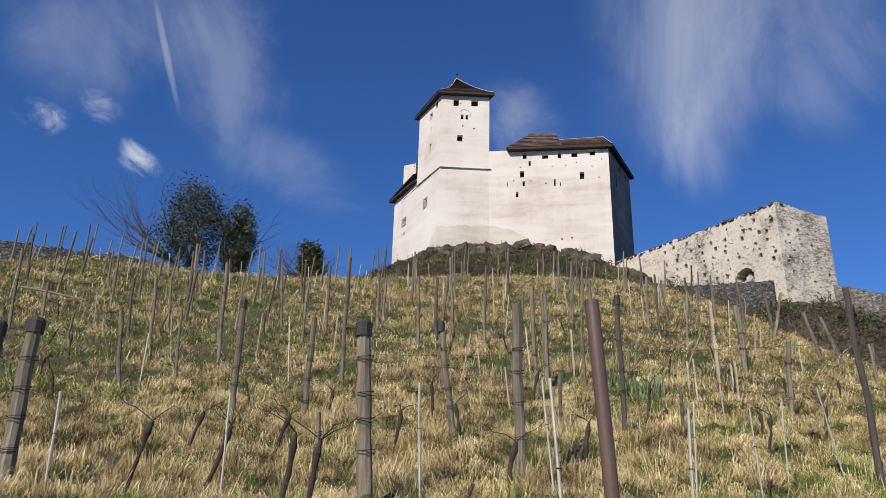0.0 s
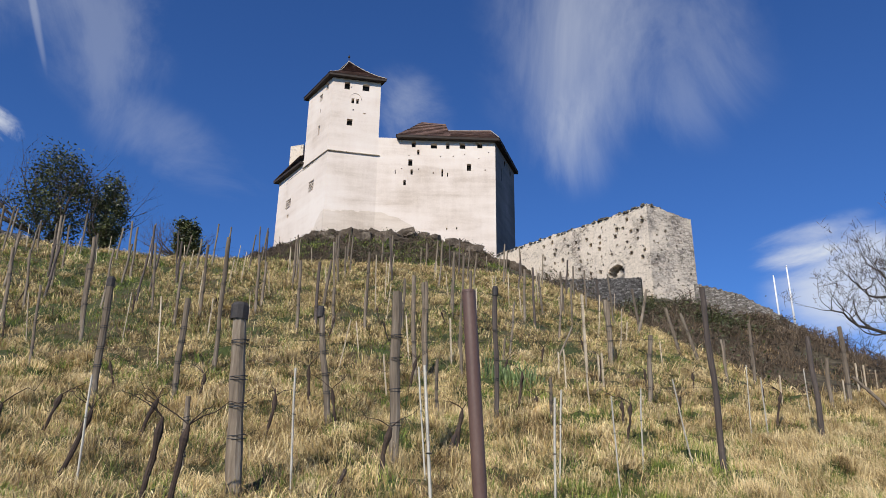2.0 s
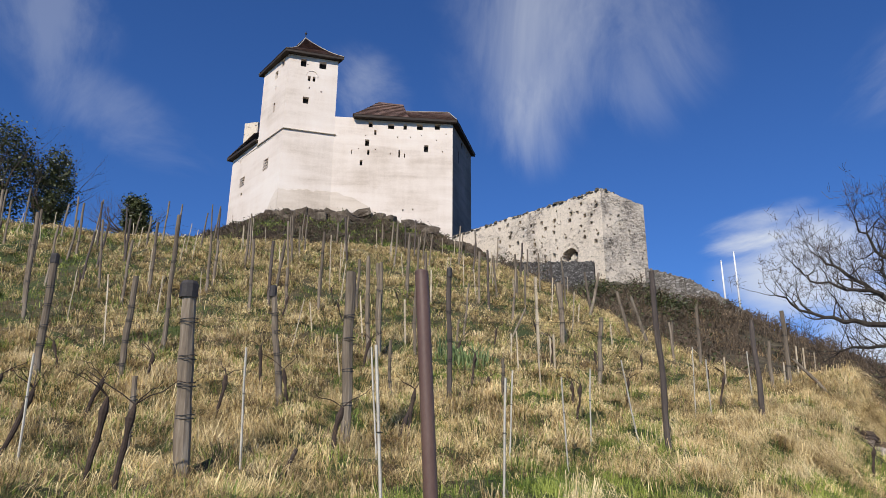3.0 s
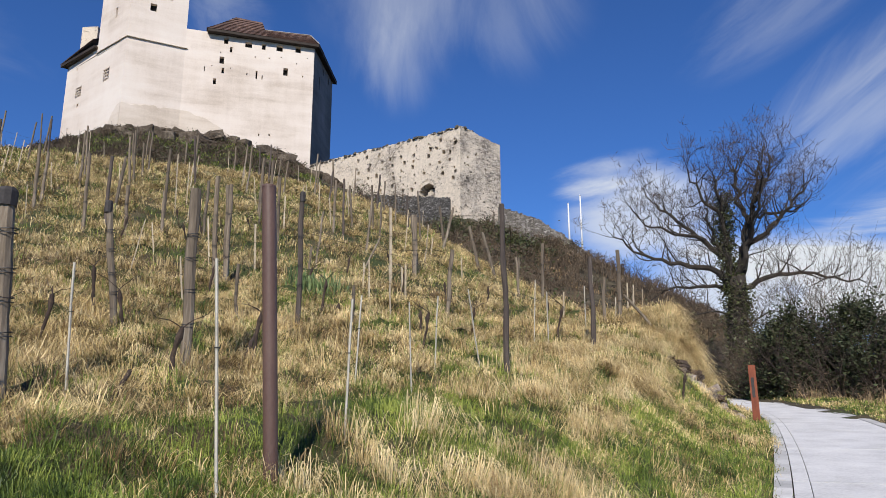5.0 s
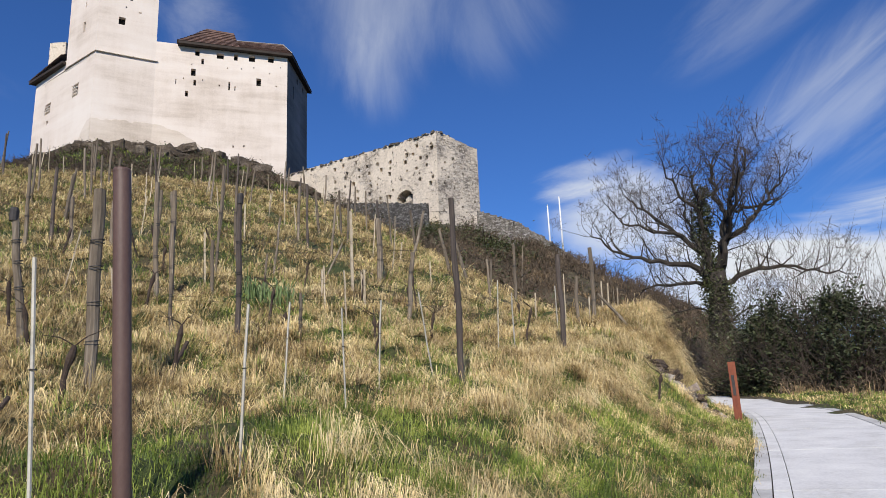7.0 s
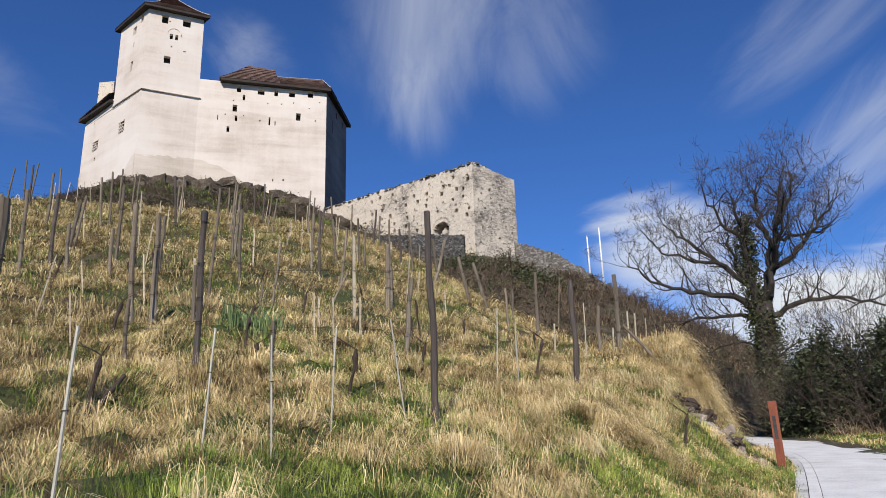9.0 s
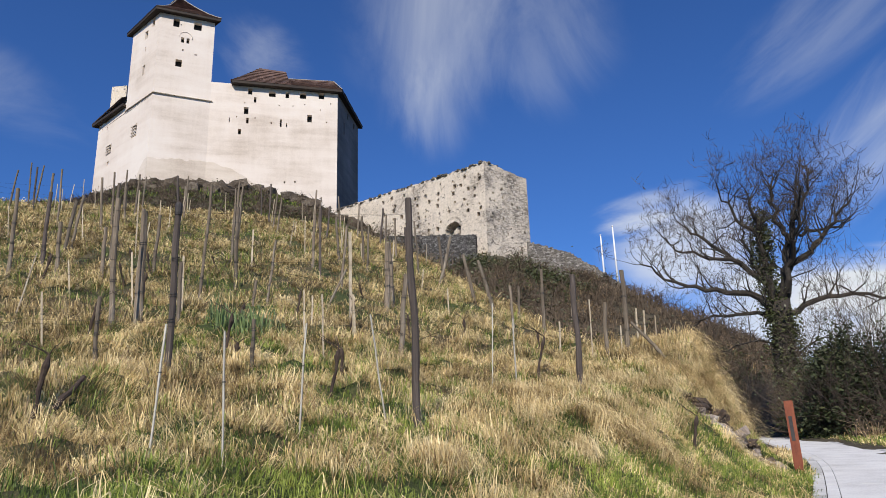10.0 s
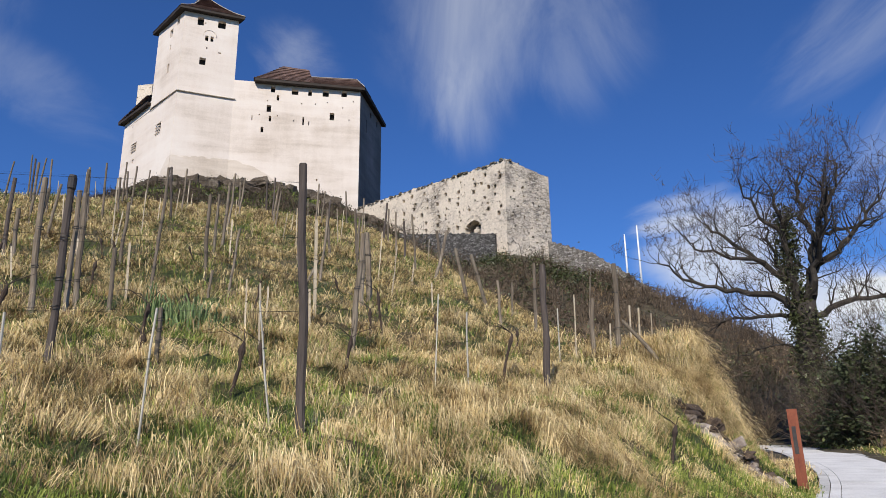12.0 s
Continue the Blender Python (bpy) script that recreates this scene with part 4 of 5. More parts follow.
POSTS_C = [
    (3.44, 18.54, 2.9, 0.14, -0.03, 0.035),
    (7.25, 25.65, 2.14, 0.05, -0.01, 0.05),
    (4.98, 19.26, 1.63, 0.2, -0.05, 0.03),
    (-11.17, 20.98, 0.94, 0.01, 0.0, 0.04),
    (-13.77, 26.27, 0.89, 0.03, 0.01, 0.04),
    (8.53, 20.52, 1.9, -0.11, 0.04, 0.08),
    (8.68, 27.81, 1.87, -0.15, 0.05, 0.05),
    (12.31, 27.06, 1.91, 0.48, -0.22, 0.06),
    (13.19, 28.59, 1.95, -0.22, 0.1, 0.06),
    (12.4, 23.62, 1.85, -0.39, 0.2, 0.06),
    (12.99, 23.44, 1.85, -0.48, 0.26, 0.06),
    (33.16, 52.58, 4.82, 0.33, -0.21, 0.05),
    (6.55, 20.03, 0.94, 0.53, -0.18, 0.03),
    (11.97, 20.2, 1.31, -0.04, 0.02, 0.04),
    (4.58, 18.28, 0.74, 0.06, -0.01, 0.03),
]
POSTS_D = [
    (2.34, 16.96, 2.19, -0.07, 0.01, 0.05),
    (0.17, 21.53, 1.44, -0.05, -0.0, 0.05),
    (1.15, 22.02, 1.34, -0.03, 0.0, 0.05),
    (4.03, 12.55, 0.79, -0.01, 0.0, 0.03),
    (1.99, 12.64, 0.97, -0.02, -0.0, 0.03),
    (1.93, 15.54, 2.43, -0.07, -0.01, 0.05),
    (3.01, 15.88, 1.28, 0.01, 0.0, 0.04),
    (4.48, 21.91, 2.25, -0.03, -0.0, 0.05),
]
POSTS = POSTS_A + POSTS_B + POSTS_C + POSTS_D
STAKES_A = [
    (13.95, 17.26, 1.05, 0.03, -0.02, 0.03),
    (14.27, 17.38, 0.99, 0.03, -0.02, 0.03),
    (13.05, 16.69, 0.67, 0.03, -0.02, 0.025),
    (11.96, 16.26, 1.41, 0.03, -0.02, 0.02),
    (11.87, 17.54, 0.66, 0.03, -0.02, 0.03),
    (14.6, 17.37, 0.81, 0.03, -0.02, 0.02),
    (-0.22, 7.71, 1.25, -0.07, 0, 0.017),
    (-2.25, 7.74, 1.1, -0.03, 0, 0.017),
    (-3.89, 7.48, 1.1, -0.04, -0.02, 0.019),
    (1.19, 8.13, 1.3, -0.12, 0.02, 0.014),
    (2.8, 8.53, 1.08, 0.07, -0.02, 0.014),
    (4.12, 9.15, 1.12, 0.05, -0.02, 0.014),
    (0.76, 4.6, 1.45, -0.1, 0.03, 0.014),
    (-7.3, 19.13, 1.21, -0.18, -0.07, 0.02),
    (-5.25, 19.73, 1.29, 0.05, 0.01, 0.02),
]
STAKES_B = [
    (-6.82, 16.2, 1.16, 0.01, 0.0, 0.025),
    (-3.55, 16.47, 1.57, -0.15, -0.03, 0.025),
    (1.71, 26.04, 2.2, -0.07, 0.0, 0.035),
    (0.28, 16.42, 1.24, 0.25, -0.01, 0.02),
    (1.22, 13.69, 0.89, -0.12, 0.01, 0.025),
    (-2.45, 23.09, 0.98, -0.06, -0.01, 0.02),
    (-3.23, 20.43, 1.13, 0.02, 0.0, 0.03),
    (2.14, 18.32, 1.17, -0.13, 0.01, 0.03),
    (6.24, 15.62, 0.97, -0.01, 0.0, 0.035),
    (5.71, 17.15, 0.67, -0.0, 0.0, 0.03),
    (9.97, 29.54, 0.77, -0.04, 0.01, 0.04),
    (10.79, 24.67, 0.77, 0.08, -0.03, 0.03),
    (11.23, 15.57, 1.22, -0.0, 0.0, 0.018),
    (8.24, 12.7, 1.17, -0.01, 0.0, 0.018),
    (40.43, 49.56, 2.6, 0.04, -0.03, 0.02),
]
STAKES_C = [
    (5.24, 9.88, 1.25, -0.18, 0.09, 0.014),
    (1.9, 5.89, 1.2, 0.03, -0.01, 0.014),
    (6.44, 16.31, 0.83, -0.03, 0.01, 0.035),
    (10.38, 21.09, 0.76, -0.03, 0.01, 0.03),
    (5.12, 24.22, 1.39, -0.0, 0.0, 0.04),
    (3.1, 17.6, 1.25, -0.04, 0.01, 0.04),
    (3.36, 8.06, 1.09, -0.04, 0.0, 0.012),
    (7.55, 12.16, 1.4, 0.06, -0.03, 0.012),
    (5.41, 14.33, 1.07, -0.05, 0.01, 0.025),
    (0.88, 18.82, 0.85, -0.13, -0.02, 0.025),
    (5.23, 15.2, 1.02, -0.04, 0.0, 0.025),
    (6.77, 18.07, 2.16, -0.03, 0.0, 0.06),
]
STAKES = STAKES_A + STAKES_B + STAKES_C
DARK_POSTS = [(2.9, 12.02, 2.4, 0.0, -0.0, 0.045)]


def end_post(x, y, height, lx, ly, radius, mat, label, capped=False, straps=3):
    """A split or turned vineyard post with straps and wire wraps."""
    z = ground_height(x, y)
    post = thing("vine_post", label, "post", "vineyard posts", (x, y, z))
    soup = Soup()
    n = 12
    pts, radii = [], []
    for i in range(n):
        k = i / (n - 1)
        pts.append((lx * k + 0.03 * noise.noise((x * 3, k * 3, 0.2)), ly * k + 0.03 * noise.noise((y * 3, k * 3, 5.2)), -0.25 + (height + 0.25) * k))
        radii.append(radius * (1.06 - 0.16 * k + 0.2 * noise.noise((x * 5, y * 5, k * 9))))
    soup.tube(pts, radii, 9)
    part("shaft", soup, mat, post, shade=False)
    top = Vector(pts[-1])
    if capped:
        cap = Soup()
        cap.tube([top + Vector((0, 0, -0.16)), top + Vector((0, 0, -0.02)), top + Vector((0, 0, 0.015))], [radius * 1.12, radius * 1.15, radius * 0.9], 10)
        part("cap", cap, TAR, post, "black tarred head")
    for i in range(straps):
        k = 0.22 + 0.66 * (i + 0.5 * random.random()) / max(1, straps)
        j = k * height
        at = Vector((lx * k, ly * k, j))
        for m in range(2):
            ring = Soup()
            loop = [at + Vector(((radius * 1.04 + 0.006) * math.cos(a), (radius * 1.04 + 0.006) * math.sin(a), 0.012 * math.sin(a + m) + m * 0.03)) for a in np.linspace(0, 2 * math.pi, 11)]
            ring.tube(loop, [0.005] * 11, 4, False)
            part("strap", ring, STRAP, post)
    return post


random.seed(21)
for i, (px, py, ph, plx, ply, pr) in enumerate(POSTS):
    if i < 2:
        end_post(px, py, ph, plx, ply, pr, WOOD_DARK, "dark grey square-sawn vineyard post", False, 0)
        continue
    near = math.hypot(px, py) < 15
    lower = ph < 1.4
    end_post(px, py, ph, plx, ply, pr, WOOD, "short grey broken vineyard post" if lower else "weathered grey wooden vineyard post with wire wraps", near and i % 3 != 2 and not lower, 4 if near else 2 if not lower else 0)
for px, py, ph, plx, ply, pr in DARK_POSTS:
    end_post(px, py, ph, plx, ply, pr, WOOD_DARK, "dark weathered vineyard post with wire wraps", True, 3)
# big round posts by the first row
for px, py, ph, plx, ply, pr in ((-0.76, 7.54, 1.9, -0.12, 0.0, 0.08), (-4.64, 7.99, 1.86, 0.0, 0.0, 0.085), (-4.97, 8.02, 1.8, -0.09, -0.06, 0.085)):
    end_post(px, py, ph, plx, ply, pr, WOOD, "thick round weathered post with dark tarred head", True, 4)


def stake(x, y, height, lx, ly, radius):
    z = ground_height(x, y)
    thin = radius < 0.02
    rod = thing("vine_stake", "slim galvanised vine stake" if thin else "pale split wooden vine stake", "stake", "vine stakes", (x, y, z))
    soup = Soup()
    n = 4
    pts = [(lx * k / n + 0.01 * noise.noise((x, k, 1.5)), ly * k / n, -0.2 + (height + 0.2) * k / n) for k in range(n + 1)]
    soup.tube(pts, [max(0.0095, radius * 0.75)] * (n + 1), 4 if not thin else 6)
    part("rod", soup, GALV if thin else CANE, rod)
    for k in (0.62,):
        tie = Soup()
        c = Vector((lx * k, ly * k, height * k))
        r = max(0.011, radius * 0.8) + 0.006
        tie.tube([c + Vector((r * math.cos(a), r * math.sin(a), 0)) for a in np.linspace(0, 6.28, 7)], [0.004] * 7, 4, False)
        part("wire_tie", tie, WIRE, rod)
    return rod


for row in STAKES:
    stake(*row)
# more posts climb the slope in rows beyond those
random.seed(33)
taken = [(r[0], r[1]) for r in POSTS + STAKES]
for row in range(11):
    for col in range(-11, 8):
        x = col * 2.35 + random.uniform(-0.5, 0.5) + 0.08 * row
        y = 22.5 + row * 2.1 + random.uniform(-0.5, 0.5) - 0.12 * min(0, col) * -1
        if x > 12.5 + 0.05 * y or any(math.hypot(x - a, y - b) < 1.1 for a, b in taken):
            continue
        taken.append((x, y))
        if random.random() < 0.6:
            end_post(x, y, random.uniform(1.7, 2.5), random.uniform(-0.2, 0.25), random.uniform(-0.1, 0.15), random.uniform(0.04, 0.055), WOOD if random.random() < 0.7 else WOOD_DARK, "weathered grey wooden vineyard post with wire wraps", False, 1)
        else:
            stake(x, y, random.uniform(0.9, 1.7), random.uniform(-0.15, 0.2), random.uniform(-0.1, 0.1), 0.028)


def steel_pole():
    x, y = 1.165, 5.06
    z = ground_height(x, y)
    pole = thing("steel_pole", "brown painted round steel pole standing in the grass", "pole", at=(x, y, z))
    soup = Soup()
    soup.tube([(0, 0, -0.3), (-0.05, 0, 0.6), (-0.125, 0, 1.925), (-0.13, 0, 2.0)], [0.050, 0.050, 0.050, 0.050], 24, False)
    part("tube", soup, PIPE, pole, shade=True)
    lid = Soup()
    lid.tube([(-0.13, 0, 1.99), (-0.13, 0, 2.005), (-0.13, 0, 2.012)], [0.0515, 0.0515, 0.046], 24)
    part("lid", lid, PIPE, pole)


steel_pole()


def marker_post():
    x, y = 15.28, 14.06
    z = ground_height(x, y)
    post = thing("marker_post", "rust-red weathering steel marker post leaning beside the path", "marker post", at=(x, y, z - 0.14))
    post.matrix_world = Matrix.Translation((x, y, z - 0.14)) @ Matrix.Rotation(radians(0.4), 4, Vector((-0.7, -0.72, 0))) @ Matrix.Rotation(radians(-47), 4, "Z")
    soup = Soup()
    soup.box((0, 0, 0.78), (0.175, 0.10, 1.7))
    part("body", soup, RUST, post)
    plate = Soup()
    plate.box((-0.01, -0.054, 1.06), (0.07, 0.008, 0.5))
    part("plate", plate, TAR, post, "small dark plate")


marker_post()


def fallen_pole(a, b, lift):
    """A post that has come down and lies in the grass."""
    za, zb = ground_height(*a) + lift[0], ground_height(*b) + lift[1]
    pole = thing("fallen_post", "bleached fallen post lying across the grass", "post", "fallen posts", (a[0], a[1], za))
    soup = Soup()
    d = Vector((b[0] - a[0], b[1] - a[1], zb - za))
    soup.tube([d * k + Vector((0, 0, 0.02 * math.sin(5 * k))) for k in (0, 0.25, 0.5, 0.75, 1)], [0.04, 0.045, 0.042, 0.04, 0.034], 8)
    part("shaft", soup, WOOD, pole)


fallen_pole((7.38, 22.4), (8.31, 20.68), (0.06, 0.12))
fallen_pole((-17.0, 27.6), (-13.5, 26.2), (0.5, 0.55))
fallen_pole((13.9, 16.2), (13.45, 16.75), (0.02, 0.75))


def wires():
    """Sagging trellis wires along the rows."""
    random.seed(40)
    soup = Soup()
    ordered = sorted([r for r in POSTS if r[2] > 1.5], key=lambda r: r[1])
    used = 0
    for r in ordered:
        mates = [q for q in ordered if 1.2 < math.hypot(q[0] - r[0], q[1] - r[1]) < 6.5 and abs(q[1] - r[1]) < 0.45 * abs(q[0] - r[0]) + 0.5 and q[0] > r[0]]
        if not mates:
            continue
        q = min(mates, key=lambda m: math.hypot(m[0] - r[0], m[1] - r[1]))
        for k in (0.45, 0.72, 0.93):
            a = Vector((r[0] + r[3] * k, r[1] + r[4] * k, ground_height(r[0], r[1]) + r[2] * k))
            b = Vector((q[0] + q[3] * k, q[1] + q[4] * k, ground_height(q[0], q[1]) + q[2] * k))
            pts = [a.lerp(b, i / 6) - Vector((0, 0, 0.05 * math.sin(math.pi * i / 6))) for i in range(7)]
            soup.tube(pts, [0.0016] * 7, 3, False)
    solo("trellis_wire", soup, WIRE, "thin old trellis wires strung between the posts", "wire", "stuff")


wires()


def vine(x, y, height, lean):
    """An old pruned vine: gnarled trunk, knobbly head, a few canes."""
    z = ground_height(x, y)
    plant = thing("grape_vine", "old gnarled pruned grape vine with bare canes", "vine", "grape vines", (x, y, z))
    trunk = Soup()
    pts, radii = [], []
    for i in range(8):
        k = i / 7
        pts.append((lean * k + 0.022 * noise.noise((x * 2, k * 4, 1)), 0.025 * noise.noise((y * 2, k * 4, 7)), -0.1 + (height + 0.1) * k))
        radii.append(0.023 * (1.25 - 0.5 * k + 0.45 * noise.noise((x, y, k * 7))) + (0.022 if i == 6 else 0))
    trunk.tube(pts, radii, 8)
    part("trunk", trunk, VINE, plant)
    top = Vector(pts[-1])
    for _ in range(random.randint(2, 4)):
        a, reach = random.uniform(0, 6.28), random.uniform(0.25, 0.6)
        cane = Soup()
        line = [top + Vector((math.cos(a) * reach * k / 5, math.sin(a) * reach * 0.5 * k / 5, reach * (0.75 * k / 5 - 0.35 * (k / 5) ** 2 * random.uniform(0.4, 1.6)))) for k in range(6)]
        cane.tube(line, [0.007 - 0.0009 * k for k in range(6)], 5)
        part("cane", cane, VINE, plant)
    return plant


def shadow_stock(x, y, lx, ly, height):
    """A dark leaning stock, added in place of a streak that is mostly shadow."""
    z = ground_height(x, y)
    stock = thing("shadow_stock", "dark leaning stock in place of a shadow streak in the grass", "stump", at=(x, y, z))
    soup = Soup()
    n = 7
    soup.tube([(lx * k / n + 0.02 * noise.noise((x, k, 3)), ly * k / n, -0.15 + (height + 0.15) * k / n + 0.03 * noise.noise((k * 0.7, y, 1))) for k in range(n + 1)],
              [0.038 + 0.016 * noise.noise((x, y, k * 1.3)) - 0.002 * k for k in range(n + 1)], 9)
    part("stock", soup, VINE, stock)


shadow_stock(1.72, 10.1, 0.33, 0.75, 0.45)
shadow_stock(0.05, 7.0, 0.25, 1.0, 0.42)

random.seed(50)
VINES = [(-1.25, 6.9, 0.75, 0.1), (-2.6, 8.2, 0.7, 0.25), (-3.4, 8.1, 0.75, 0.2), (-2.3, 9.9, 0.6, 0.22), (0.25, 10.6, 0.7, -0.1), (-0.75, 10.5, 0.6, 0.12), (-3.6, 10.4, 0.55, 0.2),
         (1.75, 9.6, 0.65, 0.1), (0.65, 8.2, 0.6, 0.12), (-1.5, 7.0, 0.8, 0.1), (3.7, 13.6, 0.7, 0.1), (4.9, 11.4, 0.6, 0.12), (6.2, 15.8, 0.8, 0.1), (6.4, 12.6, 0.6, 0.1), (7.9, 16.6, 0.9, -0.1)]
for row in VINES:
    vine(*row)
for row in range(7):
    for col in range(-8, 8):
        x, y = col * 1.9 + random.uniform(-0.5, 0.5), 12.5 + row * 2.0 + random.uniform(-0.4, 0.4)
        if x < 11.5 and random.random() < 0.4:
            vine(x, y, random.uniform(0.35, 0.75), random.uniform(-0.2, 0.3))


# ---- trees and scrub ----
def grow(soup, start, way, length, radius, depth, rng, tips, bend=0.35, droop=0.0, split=(2, 3), shrink=(0.62, 0.82), sides=7, spread=0.75):
    """One limb and what grows from it."""
    n = 5 if depth > 2 else 4
    pts, radii = [Vector(start)], [radius]
    p, d = Vector(start), Vector(way).normalized()
    for i in range(n):
        d = (d + Vector((rng.uniform(-1, 1), rng.uniform(-1, 1), rng.uniform(-0.7, 1.0) - droop)) * bend / n * 1.6).normalized()
        p = p + d * length / n
        pts.append(p.copy())
        radii.append(radius * (1 - 0.5 * (i + 1) / n))
    soup.tube(pts, radii, max(3, sides), False)
    if depth == 0:
        tips.append(p.copy())
        return
    count = rng.randint(*split)
    for i in range(count):
        k = rng.randint(max(1, n - 2), n) if i else n
        out = Vector((rng.uniform(-1, 1), rng.uniform(-1, 1), rng.uniform(-0.35, 0.9))).normalized()
        nd = (d + out * spread * (1.0 if i else 0.5)).normalized()
        grow(soup, pts[k], nd, length * rng.uniform(*shrink), radii[k] * (0.85 if i == 0 else 0.66), depth - 1, rng, tips, bend, droop, split, shrink, sides - 1, spread)
    if depth >= 2 and rng.random() < 0.8:
        k = rng.randint(1, n - 1)
        out = Vector((rng.uniform(-1, 1), rng.uniform(-1, 1), rng.uniform(-0.4, 0.6))).normalized()
        grow(soup, pts[k], (d * 0.4 + out).normalized(), length * 0.5, radii[k] * 0.4, depth - 2, rng, tips, bend, droop, split, shrink, sides - 2, spread)


def leaf_cloud(soup, centres, count, spread, size, rng):
    """Many small folded leaves round a set of centres."""
    for _ in range(count):
        c = rng.choice(centres)
        p = Vector(c) + Vector((rng.gauss(0, 1), rng.gauss(0, 1), rng.gauss(0, 1))) * spread
        a = Vector((rng.uniform(-1, 1), rng.uniform(-1, 1), rng.uniform(-0.6, 0.6))).normalized()
        b = a.cross(Vector((rng.uniform(-1, 1), rng.uniform(-1, 1), rng.uniform(0.2, 1)))).normalized()
        s = size * rng.uniform(0.6, 1.3)
        soup.face([p - a * s, p + b * s * 0.5, p + a * s, p - b * s * 0.5])


def bare_tree(x, y):
    rng = random.Random(71)
    z = ground_height(x, y)
    tree = thing("bare_oak", "large leafless spreading tree with ivy on its trunk", "tree", at=(x, y, z))
    trunk, crown, tips = Soup(), Soup(), []
    side, away, up = Vector((0.72, -0.69, 0)), Vector((0.69, 0.72, 0)), Vector((0, 0, 1))
    pts = [up * -0.6, side * -0.2 + up * 1.3, side * -0.2 + up * 4.0, up * 6.0, side * 0.1 + up * 7.3]
    trunk.tube(pts, [0.95, 0.70, 0.58, 0.56, 0.5], 14)
    part("trunk", trunk, BARK, tree, "thick dark ivy-grown trunk", shade=True)
    # each limb: out and up along its run, how far it ends towards or away, its thickness at foot and end
    limbs = [([(0.1, 6.9), (0.7, 9.0), (1.1, 10.8), (1.6, 12.4), (1.9, 14.2)], 0.6, 0.38, 0.06),
             ([(-0.1, 6.6), (-0.5, 9.3), (-0.4, 11.4), (-0.7, 13.3)], -0.8, 0.26, 0.07),
             ([(-0.2, 6.4), (-1.0, 7.7), (-3.2, 8.3), (-5.4, 8.9), (-7.2, 10.2)], -1.2, 0.27, 0.04),
             ([(-0.4, 8.4), (-2.0, 10.3), (-3.6, 11.8), (-4.7, 13.0)], 1.4, 0.20, 0.05),
             ([(-0.3, 6.8), (-2.2, 7.0), (-3.9, 7.0), (-5.2, 6.3)], 0.9, 0.15, 0.03),
             ([(0.1, 6.6), (1.8, 7.1), (3.6, 7.5), (5.6, 7.0), (7.2, 6.8)], 1.2, 0.20, 0.04),
             ([(0.7, 9.0), (2.3, 10.3), (3.4, 11.2), (4.2, 12.4)], -1.3, 0.20, 0.05),
             ([(1.1, 10.6), (0.6, 12.2), (0.6, 13.8), (0.8, 15.0)], 1.0, 0.18, 0.05),
             ([(1.5, 12.0), (2.4, 13.2), (2.5, 14.8)], -0.9, 0.13, 0.04),
             ([(-0.3, 11.0), (-1.5, 12.4), (-2.3, 14.0)], -1.2, 0.15, 0.04),
             ([(-1.6, 9.8), (-3.4, 10.6), (-5.2, 11.4), (-6.1, 12.6)], 1.6, 0.13, 0.03),
             ([(0.0, 7.2), (-0.6, 9.2), (-1.2, 11.0), (-1.4, 12.8)], 3.2, 0.22, 0.05),
             ([(0.2, 7.6), (0.9, 9.4), (1.5, 11.0), (1.8, 12.6)], -3.4, 0.22, 0.05),
             ([(1.2, 11.0), (2.5, 11.4), (3.8, 11.4), (4.6, 12.0)], 1.8, 0.13, 0.03),
             ([(-0.1, 4.9), (-1.6, 5.2), (-3.2, 5.0), (-4.6, 4.0)], 0.6, 0.08, 0.02),
             ([(0.0, 4.2), (1.6, 4.9), (3.0, 5.0)], -0.8, 0.07, 0.02)]
    for run, reach, foot, end in limbs:
        limb, line, n = Soup(), [], len(run) - 1
        for i, ((u0, h0), (u1, h1)) in enumerate(zip(run, run[1:])):
            for j in range(4):
                k = j / 4
                f = (i + k) / n
                line.append(side * (u0 + (u1 - u0) * k) + up * (h0 + (h1 - h0) * k) + away * reach * f
                            + Vector((rng.uniform(-1, 1), rng.uniform(-1, 1), rng.uniform(-1, 1))) * (0.16 if i + j else 0.0))
        line.append(side * run[-1][0] + up * run[-1][1] + away * reach)
        radii = [foot + (end - foot) * (i / (len(line) - 1)) ** 0.8 for i in range(len(line))]
        limb.tube(line, radii, 8, False)
        for i in range(3, len(line)):
            way = (line[i] - line[i - 1]).normalized()
            for _ in range(1 + (i % 3 == 0) if i < len(line) - 1 else 3):
                out = Vector((rng.uniform(-1, 1), rng.uniform(-1, 1), rng.uniform(-0.5, 1.0))).normalized()
                grow(limb, line[i], way * 0.55 + out + up * 0.15, rng.uniform(0.75, 1.4), min(radii[i] * 0.6, 0.055), 3, rng, tips, 0.8, -0.1, (2, 2), (0.6, 0.85), 5, 0.85)
        part("limb", limb, BARK, tree)
    for tip in tips:
        for _ in range(2):
            d = Vector((rng.uniform(-1, 1), rng.uniform(-1, 1), rng.uniform(-0.3, 1.2))).normalized()
            l = rng.uniform(0.3, 0.8)
            crown.tube([tip, tip + d * l * 0.5 + up * 0.05, tip + d * l + Vector((rng.uniform(-0.15, 0.15), 0, 0.1))], [0.012, 0.009, 0.006], 3, False)
    tagged(part("twig_spray", crown, TWIG, tree, "fine bare twigs"), kind="stuff")
    ivy = Soup()
    centres = [Vector((0.62 * math.cos(a), 0.62 * math.sin(a), h)) for h in np.linspace(0.2, 6.6, 26) for a in np.linspace(0, 6.28, 8)]
